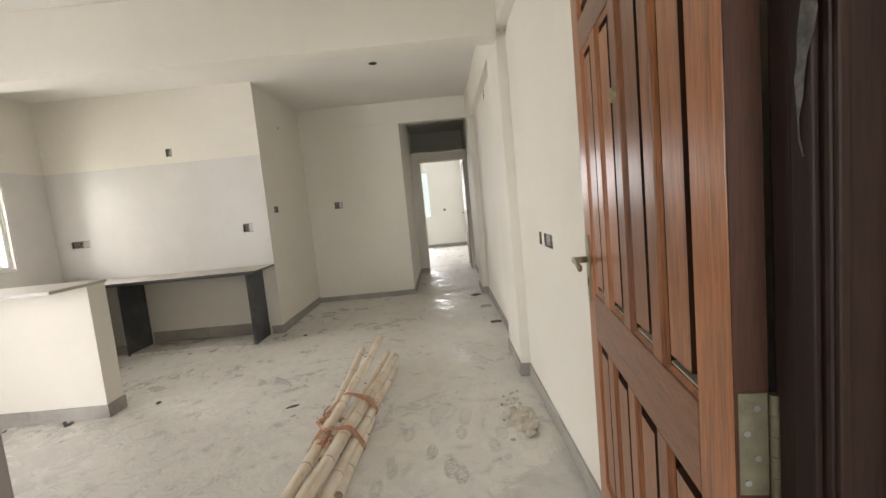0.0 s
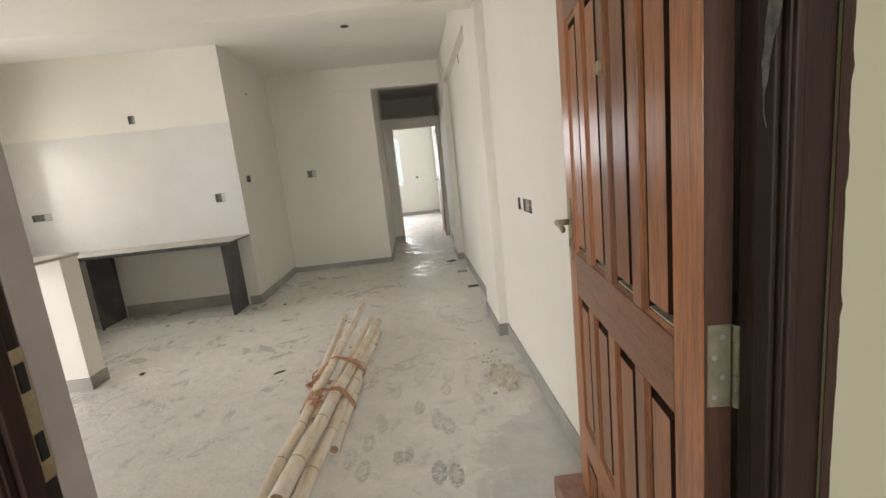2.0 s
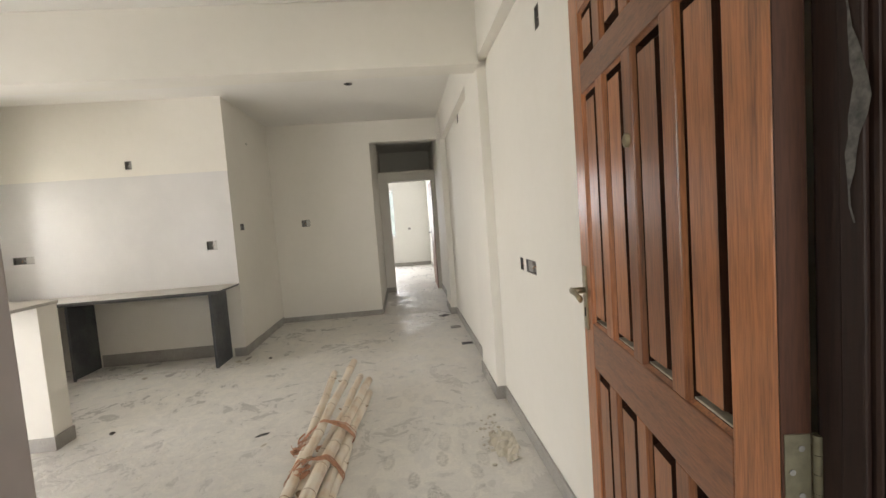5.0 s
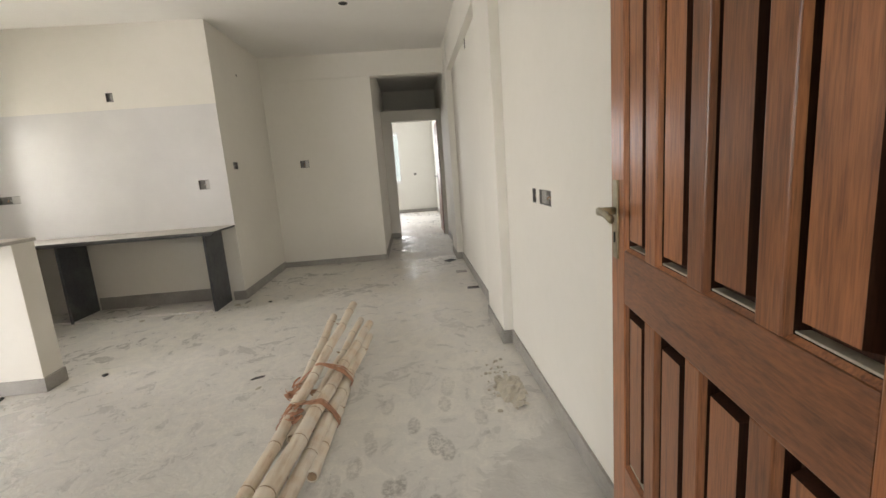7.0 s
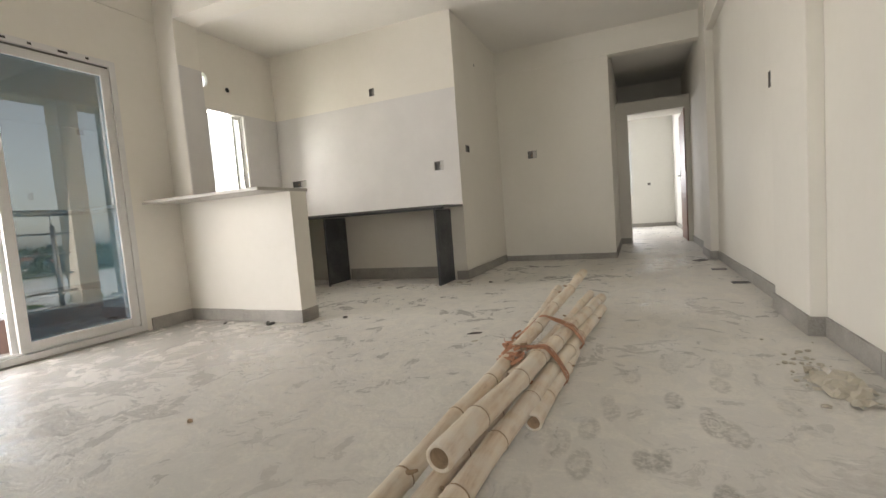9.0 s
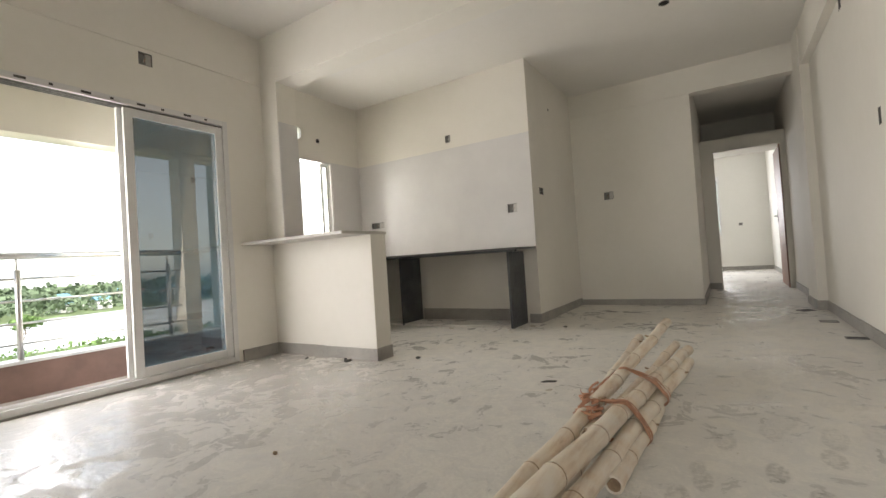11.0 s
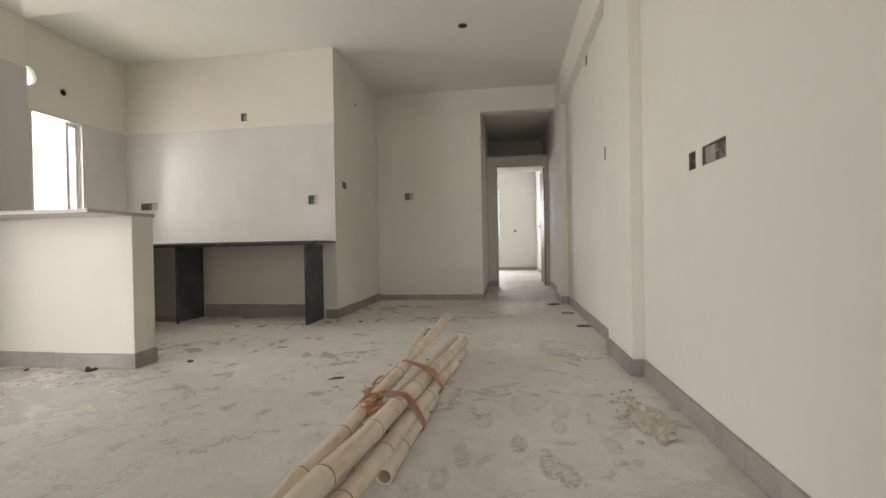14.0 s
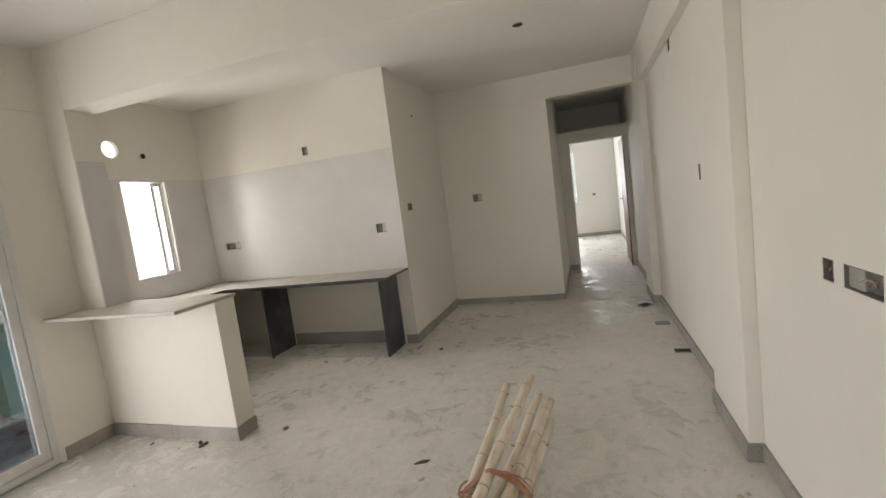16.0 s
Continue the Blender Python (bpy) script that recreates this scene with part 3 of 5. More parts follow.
disc_cap("ceiling_outlet", (-1.205, 5.955, H), 0.042, 0.006, M_BOX, "round open lamp outlet in the cream ceiling", "ceiling outlet", (180, 0, 0))
disc_cap("pipe_hole", (XK + 0.001, 5.42, 2.45), 0.026, 0.004, M_BOX, "small round pipe hole in the kitchen wall", "pipe hole", (0, 90, 0))
disc_cap("wall_hole", (-2.689, 6.92, 2.62), 0.013, 0.003, M_BOX, "small drilled hole high on the return wall", "wall hole", (0, 90, 0))

# round vent sleeve in the square hole of the kitchen wall
vs = tagged(empty("vent_sleeve", (XK, 5.07, 2.50)), "round vent opening through the kitchen outer wall", "vent")
bm = bmesh.new()
n = 32
sq = []
for i in range(n):
    a = 2 * math.pi * i / n
    c, s = math.cos(a), math.sin(a)
    k = 0.1 / max(abs(c), abs(s))
    sq.append((bm.verts.new((0.0, k * c, k * s)), bm.verts.new((0.0, 0.088 * c, 0.088 * s)), bm.verts.new((-0.05, 0.088 * c, 0.088 * s)), bm.verts.new((-0.05, k * c, k * s))))
for i in range(n):
    a, b = sq[i], sq[(i + 1) % n]
    for k in range(3):
        bm.faces.new((a[k], b[k], b[k + 1], a[k + 1]))
part("sleeve", bm, M_WALL, vs)

# ---- kitchen counters ----
ct = tagged(empty("kitchen_counter", (-2.69, YT, 0.85)), "dusty dark granite kitchen worktop on stone legs", "worktop")
bm = bmesh.new()
add_box(bm, -5.31 + 2.69, 0.0, 5.60 - YT, -0.010, 0.0, 0.022, 0.003)
part("slab", bm, M_TOP, ct)
bm = bmesh.new()
add_box(bm, -5.31 + 2.69, -4.72 + 2.69, 4.28 - YT, 5.597 - YT, 0.0, 0.022, 0.003)
part("return_slab", bm, M_TOP, ct)
for x in (-2.875, -4.345, ):
    bm = bmesh.new()
    add_box(bm, x + 2.69, x + 2.69 + 0.028, 5.75 - YT, -0.013, -0.85, -0.022, 0.002)
    part("leg", bm, M_LEG, ct, "rough dark granite upright")
bm = bmesh.new()
add_box(bm, -5.30 + 2.69, -2.73 + 2.69, 5.64 - YT, 5.70 - YT, -0.022, 0.0, 0.002)
part("edge_strip", bm, M_LEG, ct)
bm = bmesh.new()
add_box(bm, -4.72 + 2.69 - 0.03, -4.72 + 2.69, 4.40 - YT, 5.5 - YT, -0.85, -0.022, 0.002)
part("leg", bm, M_LEG, ct, "rough dark granite upright")
block("kitchen_plinth", (-5.31, -2.90, 5.76, YT - 0.012, 0.0, 0.022), M_FLOOR, "low tiled plinth below the kitchen worktop", "plinth", bevel=0.003)

bar = tagged(empty("bar_top", (-3.26, 4.25, 1.04)), "grey granite bar top overhanging the half wall, dusty", "bar top")
bm = bmesh.new()
add_box(bm, XL + 3.26 + 0.002, -0.06, 3.76 - 4.25, 0.04, 0.0, 0.024, 0.003)
part("slab", bm, M_BAR, bar)


# ---- kitchen window ----
def framed(name, parent, axis, plane, d, a0, a1, z0, z1, w, mat, label=""):
    """A four-sided frame of w wide bars, d deep, lying in one plane."""
    bm = bmesh.new()
    for u0, u1, w0, w1 in ((a0, a0 + w, z0, z1), (a1 - w, a1, z0, z1), (a0 + w, a1 - w, z0, z0 + w), (a0 + w, a1 - w, z1 - w, z1)):
        if axis == "x":
            add_box(bm, plane, plane + d, u0, u1, w0, w1, 0.003)
        else:
            add_box(bm, u0, u1, plane, plane + d, w0, w1, 0.003)
    return part(name, bm, mat, parent, label)


kw = tagged(empty("window_kitchen"), "small white two-track sliding window in a deep reveal", "window", kind="structure")
y0, y1, z0, z1 = win
framed("window_frame", kw, "x", XK - 0.10, 0.07, y0, y1, z0, z1, 0.03, M_UPVC)
for off in (0.012, 0.04):
    box_part("track", (XK - 0.10 + off, XK - 0.10 + off + 0.006, y0 + 0.03, y1 - 0.03, z0 + 0.03, z0 + 0.045), M_UPVC, kw)
s1 = framed("sash", kw, "x", XK - 0.065, 0.025, y1 - 0.17, y1 - 0.032, z0 + 0.032, z1 - 0.032, 0.035, M_UPVC)
g = box_part("pane", (XK - 0.055, XK - 0.051, y1 - 0.135, y1 - 0.067, z0 + 0.067, z1 - 0.067), M_CLEAR, s1)
g.visible_shadow = False
bm = bmesh.new()
bmesh.ops.create_cone(bm, cap_ends=True, segments=10, radius1=0.005, radius2=0.005, depth=z1 - z0 - 0.02, matrix=Matrix.Translation((XK - 0.13, y0 + 0.05, (z0 + z1) / 2)))
bar_ = part("grille_bar", bm, M_NODE, kw, smooth=True)
for zz in (0.14, 0.56):
    bm = bmesh.new()
    add_box(bm, XK - 0.14, XK - 0.12, y0 + 0.035, y0 + 0.075, z0 + zz, z0 + zz + 0.012, 0.003)
    part("collar", bm, M_BOX, bar_)
framed("trim", kw, "x", XK - 0.028, 0.034, y0 + 0.001, y1 - 0.001, z0 + 0.013, z1 - 0.001, 0.022, M_UPVC)
block("window_kitchen_reveal", (XK - 0.03, XK + 0.012, y0, y1, z0, z0 + 0.012), M_TILE, "white tiled sill of the small window", "sill")

box_part("reveal_lining", (XK - 0.10, XK - 0.029, win[1] - 0.004, win[1] - 0.0005, win[2] + 0.04, win[3] - 0.03), plain("terracotta_film", (0.55, 0.32, 0.19), 0.6), kw, "terracotta protective film on the side reveal")

# ---- sliding balcony door ----
sd = tagged(empty("door_sliding"), "white balcony sliding door, one tinted panel drawn aside", "sliding door", kind="structure")
y0, y1, z0, z1 = sl
fx = XL - 0.10
framed("door_frame", sd, "x", fx, 0.105, y0, y1, 0.012, z1, 0.045, M_UPVC)
for off in (0.015, 0.045, 0.075):
    box_part("track", (fx + off, fx + off + 0.005, y0 + 0.045, y1 - 0.045, 0.057, 0.07), M_UPVC, sd)
    box_part("track", (fx + off, fx + off + 0.005, y0 + 0.045, y1 - 0.045, z1 - 0.062, z1 - 0.045), M_BOX, sd)
box_part("threshold", (fx - 0.1, XL + 0.012, y0, y1, 0.0, 0.012), M_SKIRT, sd, "grey stone threshold strip", 0.002)
for nm, px in (("sliding_panel", fx + 0.062), ("sliding_panel", fx + 0.022)):
    sh = 0.0 if px > fx + 0.05 else -0.03
    p = framed(nm, sd, "x", px, 0.032, 2.86 + sh, y1 - 0.046, 0.071, z1 - 0.063, 0.062, M_UPVC)
    gl = box_part("pane", (px + 0.013, px + 0.018, 2.92 + sh, y1 - 0.106, 0.132, z1 - 0.124), M_TINT, p, "blue-grey tinted glass") if sh == 0 else None
    if gl:
        gl.visible_shadow = False
    if sh == 0:
        box_part("pull_handle", (px + 0.032, px + 0.042, y1 - 0.09, y1 - 0.068, 1.0, 1.14), M_UPVC, p, "white pull handle", 0.003)
# stuck-on film labels along the top frame
for k in range(12):
    yy = 1.55 + k * 0.175
    box_part("film_label", (fx + 0.105, fx + 0.107, yy, yy + (0.06 if k % 2 == 0 else 0.022), z1 - 0.03, z1 - 0.014), M_SCRAP, sd, "printed bar on the protective film")

# ---- balcony railing ----
rl = tagged(empty("balcony_railing", (-5.28, 0.9, 0.26)), "brushed steel balcony railing with four thin rods", "railing")


def tube(p0, p1, r, seg=14):
    bm = bmesh.new()
    a, b = Vector(p0), Vector(p1)
    q = (b - a).to_track_quat("Z", "Y").to_matrix().to_4x4()
    bmesh.ops.create_cone(bm, cap_ends=True, segments=seg, radius1=r, radius2=r, depth=(b - a).length, matrix=Matrix.Translation((a + b) / 2) @ q)
    return bm


part("top_rail", tube((0, 0.0, 0.765), (0, 2.67, 0.765), 0.026), M_STEEL, rl, smooth=True)
for z in (0.595, 0.43, 0.265, 0.115):
    part("rod", tube((0, 0.0, z), (0, 2.67, z), 0.0085), M_STEEL, rl, smooth=True)
for y in (0.45, 1.50, 2.55):
    po = part("post", tube((0.02, y, 0.0), (0.02, y, 0.66), 0.019), M_STEEL, rl, smooth=True)
    part("pin", tube((0.01, y, 0.66), (0.0, y, 0.765), 0.007), M_STEEL, po, smooth=True)
    part("foot_flange", tube((0.02, y, 0.0), (0.02, y, 0.008), 0.04), M_STEEL, po, smooth=True)

# ---- front door ----
fr = tagged(empty("door_frame_entrance"), "dark brown timber entrance door frame with scuffed paint", "door frame", kind="structure")
for nm, dims in (("jamb", (-0.185, -0.115, 1.172, 1.255)), ("jamb", (-1.258, -1.188, 1.172, 1.2415))):
    bm = bmesh.new()
    add_box(bm, *dims, 0.0, 2.25, 0.006)
    j = part(nm, bm, M_FRAME, fr)
    s = 1 if dims[0] > -0.5 else -1
    xin = dims[0] if s > 0 else dims[1]
    bm = bmesh.new()
    lo, hi = sorted((xin - s * 0.009, xin))
    add_box(bm, lo, hi, 1.182, 1.212, 0.0, 2.18, 0.003)
    part("stop_bead", bm, M_FRAME, j)
    bm = bmesh.new()
    lo, hi = sorted((xin + s * 0.004, xin + s * 0.018))
    add_box(bm, lo, hi, 1.166, 1.174, 0.0, 2.18, 0.003)
    part("front_bead", bm, M_FRAME, j)
    if s < 0:
        bm = bmesh.new()
        add_box(bm, xin - 0.002, xin + 0.0015, 1.219, 1.239, 1.05, 1.24, 0.0005)
        sp_ = part("strike_plate", bm, M_BRASS, j, "scratched metal strike plate")
        for zz in (1.06, 1.16):
            bm = bmesh.new()
            add_box(bm, xin + 0.001, xin + 0.0028, 1.222, 1.235, zz + 0.02, zz + 0.06)
            part("keeper_hole", bm, M_BLACK, sp_)
# room edge of the frame, lighter and greyer than the jamb
box_part("jamb_edge", (-1.258, -1.1885, 1.242, 1.297, 0.0, 2.25), M_JAMBEDGE, fr, "grey-brown room edge of the frame", 0.004)
bm = bmesh.new()
rs = random.Random(9)
left_, right_ = [], []
for i in range(19):
    z = 1.42 + i * 0.02
    wd = 0.0016 + 0.015 * max(0, math.sin((i - 2) * 0.33)) * rs.uniform(0.5, 1.0)
    yc = 1.192 + 0.006 * math.sin(i * 0.6) + rs.uniform(-0.002, 0.002)
    left_.append(bm.verts.new((-0.1955, yc - wd, z)))
    right_.append(bm.verts.new((-0.1955, yc + wd * 0.6, z)))
for i in range(18):
    bm.faces.new((left_[i], left_[i + 1], right_[i + 1], right_[i]))
part("putty_smear", bm, plain("dried_putty", (0.13, 0.12, 0.11), 0.6, vary=0.75, scale=90), fr, "pale dried putty smeared on the frame")
# ragged brush line where the frame's paint runs on to the wall
for x0_, sgn in ((-0.1155, 1), (-1.2575, -1)):
    bm = bmesh.new()
    rp = random.Random(21 + sgn)
    rows_ = []
    for i in range(120):
        z = 0.02 + i * 0.0185
        run = 0.002 + 0.001 * math.sin(i * 0.23) + rp.uniform(0, 0.0012) + (0.0025 if rp.random() < 0.05 else 0)
        rows_.append([bm.verts.new((x0_ + sgn * o, yy, z)) for o, yy in ((-0.012, 1.1647), (-0.012, 1.1632), (run, 1.1632), (run, 1.1647))])
    for a, b in zip(rows_, rows_[1:]):
        for k in range(3):
            bm.faces.new((a[k], a[k + 1], b[k + 1], b[k]))
    part("paint_edge", bm, M_FRAME, fr, "ragged dark paint run on the wall edge")
box_part("head", (-1.188, -0.185, 1.172, 1.255, 2.18, 2.25), M_FRAME, fr, bevel=0.004)

door = tagged(empty("front_door", (-0.23, 1.262, 0.012)), "varnished reddish teak panelled front door standing open", "door")
door.rotation_euler = (0, 0, math.atan2(1.0, 0.134))
DW, DT = 0.995, 0.04
cols = [(0.110, 0.262), (0.318, 0.470), (0.528, 0.678), (0.740, 0.888)]
rows_z = [(0.10, 0.29), (0.41, 0.912), (1.062, 1.81), (1.90, 2.06)]


def dbox(name, u0, u1, v0, v1, w0, w1, mat, parent, label="", bev=0.003):
    bm = bmesh.new()
    add_box(bm, u0, u1, v0, v1, w0, w1, bev)
    return part(name, bm, mat, parent, label)


# local x runs along the leaf, local y = 0 is its seen face, -y is thickness
dbox("stile", 0.003, cols[0][0], -DT, 0, 0, 2.15, M_DOOR, door)
dbox("edge_lipping", 0.0, 0.003, -DT, -0.001, 0, 2.15, M_GROOVE, door, "dark brown hinge edge", 0.0)
dbox("stile", cols[3][1], DW, -DT, 0, 0, 2.15, M_DOOR, door)
for a, b in ((cols[0][1], cols[1][0]), (cols[1][1], cols[2][0]), (cols[2][1], cols[3][0])):
    for w0, w1 in rows_z:
        dbox("mullion", a, b, -DT, 0, w0, w1, M_DOOR, door)
zs = [0.0] + [w for r in rows_z for w in r] + [2.15]
for w0, w1 in zip(zs[0::2], zs[1::2]):
    dbox("rail", cols[0][0], cols[3][1], -DT, 0, w0, w1, M_DOORX, door)
for a, b in cols:
    for w0, w1 in rows_z:
        bm = bmesh.new()
        # recessed field with a raised centre and sloping margins
        m1, m2 = 0.025, 0.032
        loops = []
        for m, d in ((0.0, -0.004), (0.007, -0.012), (0.009, -0.034), (m1, -0.034), (m2, -0.005), (m2, -0.005)):
            loops.append([bm.verts.new(p) for p in ((a + m, d, w0 + m), (b - m, d, w0 + m), (b - m, d, w1 - m), (a + m, d, w1 - m))])
        for l0, l1 in zip(loops[:-2], loops[1:-1]):
            for i in range(4):
                bm.faces.new((l0[i], l0[(i + 1) % 4], l1[(i + 1) % 4], l1[i]))
        bm.faces.new(loops[4])
        for v in loops[5]:
            bm.verts.remove(v)
        back = [bm.verts.new(p) for p in ((a, -0.039, w0), (b, -0.039, w0), (b, -0.039, w1), (a, -0.039, w1))]
        bm.faces.new(back[::-1])
        for i in range(4):
            bm.faces.new((back[i], back[(i + 1) % 4], loops[0][(i + 1) % 4], loops[0][i]))
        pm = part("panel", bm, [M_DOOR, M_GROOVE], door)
        # groove faces take the dark tone, recess shade put into their colour
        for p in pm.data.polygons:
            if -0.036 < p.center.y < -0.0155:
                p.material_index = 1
        bm = bmesh.new()
        add_box(bm, a + 0.010, b - 0.010, -0.033, -0.012, w0 + 0.0085, w0 + 0.0125, 0.0015)
        part("dust_line", bm, M_RUBBLE, door, "pale plaster dust settled on the panel ledge")
# hinges
for hz in (0.30, 0.99, 1.85):
    hg = dbox("hinge", -0.0015, 0.0, -0.038, -0.004, hz, hz + 0.135, M_HINGE, door, "tarnished brass butt hinge", 0.0)
    for k in range(4):
        bm = bmesh.new()
        bmesh.ops.create_cone(bm, cap_ends=True, segments=10, radius1=0.0042, radius2=0.003, depth=0.002, matrix=Matrix.Translation((-0.0025, -0.013 - 0.012 * (k % 2), hz + 0.017 + k * 0.033)) @ Matrix.Rotation(radians(90), 4, "Y"))
        part("screw", bm, M_BOX, hg)
    for k in range(5):
        bm = bmesh.new()
        bmesh.ops.create_cone(bm, cap_ends=True, segments=20, radius1=0.0065, radius2=0.0065, depth=0.0262, matrix=Matrix.Translation((-0.004, -0.0455, hz + 0.0135 + k * 0.027)))
        part("knuckle", bm, M_HINGE, hg)
# handle with long back plate, peephole
hp = dbox("handle_plate", 0.928, 0.968, 0.0, 0.006, 1.03, 1.25, M_BRASS, door, "brass lever handle plate", 0.002)
bm = bmesh.new()
bmesh.ops.create_cone(bm, cap_ends=True, segments=16, radius1=0.011, radius2=0.011, depth=0.045, matrix=Matrix.Translation((0.948, 0.026, 1.165)) @ Matrix.Rotation(radians(90), 4, "X"))
part("spindle", bm, M_BRASS, hp, smooth=True)
bm = bmesh.new()
for i, (u, w, r) in enumerate(((0.955, 1.165, 0.012), (0.93, 1.166, 0.0115), (0.90, 1.164, 0.0105), (0.865, 1.158, 0.0105), (0.84, 1.156, 0.012))):
    ring = [bm.verts.new((u, 0.048 + r * math.cos(2 * math.pi * k / 12) * 0.7, w + r * math.sin(2 * math.pi * k / 12))) for k in range(12)]
    if i:
        for k in range(12):
            bm.faces.new((prev[k], prev[(k + 1) % 12], ring[(k + 1) % 12], ring[k]))
    else:
        bm.faces.new(ring)
    prev = ring
bm.faces.new(prev[::-1])
part("lever", bm, M_BRASS, hp, smooth=True)
dbox("keyhole", 0.943, 0.953, 0.0055, 0.0075, 1.075, 1.105, M_BLACK, hp, "", 0.0)
bm = bmesh.new()
for r, d in ((0.0165, 0.0), (0.0165, 0.007), (0.011, 0.010), (0.007, 0.007)):
    ring = [bm.verts.new((0.502 + r * math.cos(2 * math.pi * k / 18), d, 1.60 + r * math.sin(2 * math.pi * k / 18))) for k in range(18)]
    if r != 0.0165 or d:
        for k in range(18):
            bm.faces.new((prev[k], prev[(k + 1) % 18], ring[(k + 1) % 18], ring[k]))
    prev = ring
bm.faces.new(prev)
part("peephole", bm, M_BRASS, door, "brass door viewer", smooth=True)
dbox("latch_plate", DW, DW + 0.002, -0.032, -0.010, 1.02, 1.24, M_STEEL, door, "", 0.0)

# ---- bedroom door and window ----
bd = tagged(empty("bedroom_door", (-0.085, 10.16, 0.008)), "plain brown flush bedroom door standing open", "door")
bm = bmesh.new()
add_box(bm, 0.0, 0.035, 0.0, 0.86, 0.0, 2.24, 0.003)
lf = part("leaf", bm, M_BEDDOOR, bd)
bm = bmesh.new()
add_box(bm, -0.006, 0.0, 0.77, 0.81, 1.05, 1.25, 0.001)
hp2 = part("handle_plate", bm, M_BOX, bd, "dark metal handle plate")
bm = tube((-0.05, 0.79, 1.15), (0.0, 0.79, 1.15), 0.01)
part("spindle", bm, M_BOX, hp2, smooth=True)
part("lever", tube((-0.05, 0.79, 1.15), (-0.05, 0.67, 1.15), 0.010), M_BOX, hp2, smooth=True)
bf = tagged(empty("door_frame_bedroom"), "narrow brown bedroom door frame", "door frame", kind="structure")
box_part("jamb", (-0.088, -0.066, 10.04, 10.15, 0, 2.25), M_BEDDOOR, bf, bevel=0.003)
box_part("jamb", (-0.972, -0.955, 10.04, 10.15, 0, 2.25), M_WALL, bf, bevel=0.003)
bw = tagged(empty("window_bedroom"), "white framed bedroom window full of daylight", "window", kind="structure")
framed("window_frame", bw, "y", 15.33, 0.07, -2.5, -0.95, 0.93, 2.5, 0.04, M_UPVC)
for a in (-2.46, -1.70):
    s_ = framed("sash", bw, "y", 15.35 + (0.02 if a > -2 else 0), 0.025, a, a + 0.76, 0.97, 2.46, 0.05, M_UPVC)
    g = box_part("pane", (a + 0.05, a + 0.71, 15.36, 15.364, 1.02, 2.41), M_CLEAR, s_)
    g.visible_shadow = False

# ---- bamboo bundle ----
bundle = tagged(empty("bamboo_bundle", (-1.28, 3.2, 0.0)), "seven dry bamboo poles tied with rust-coloured strips lying on dusty floor", "bamboo poles")


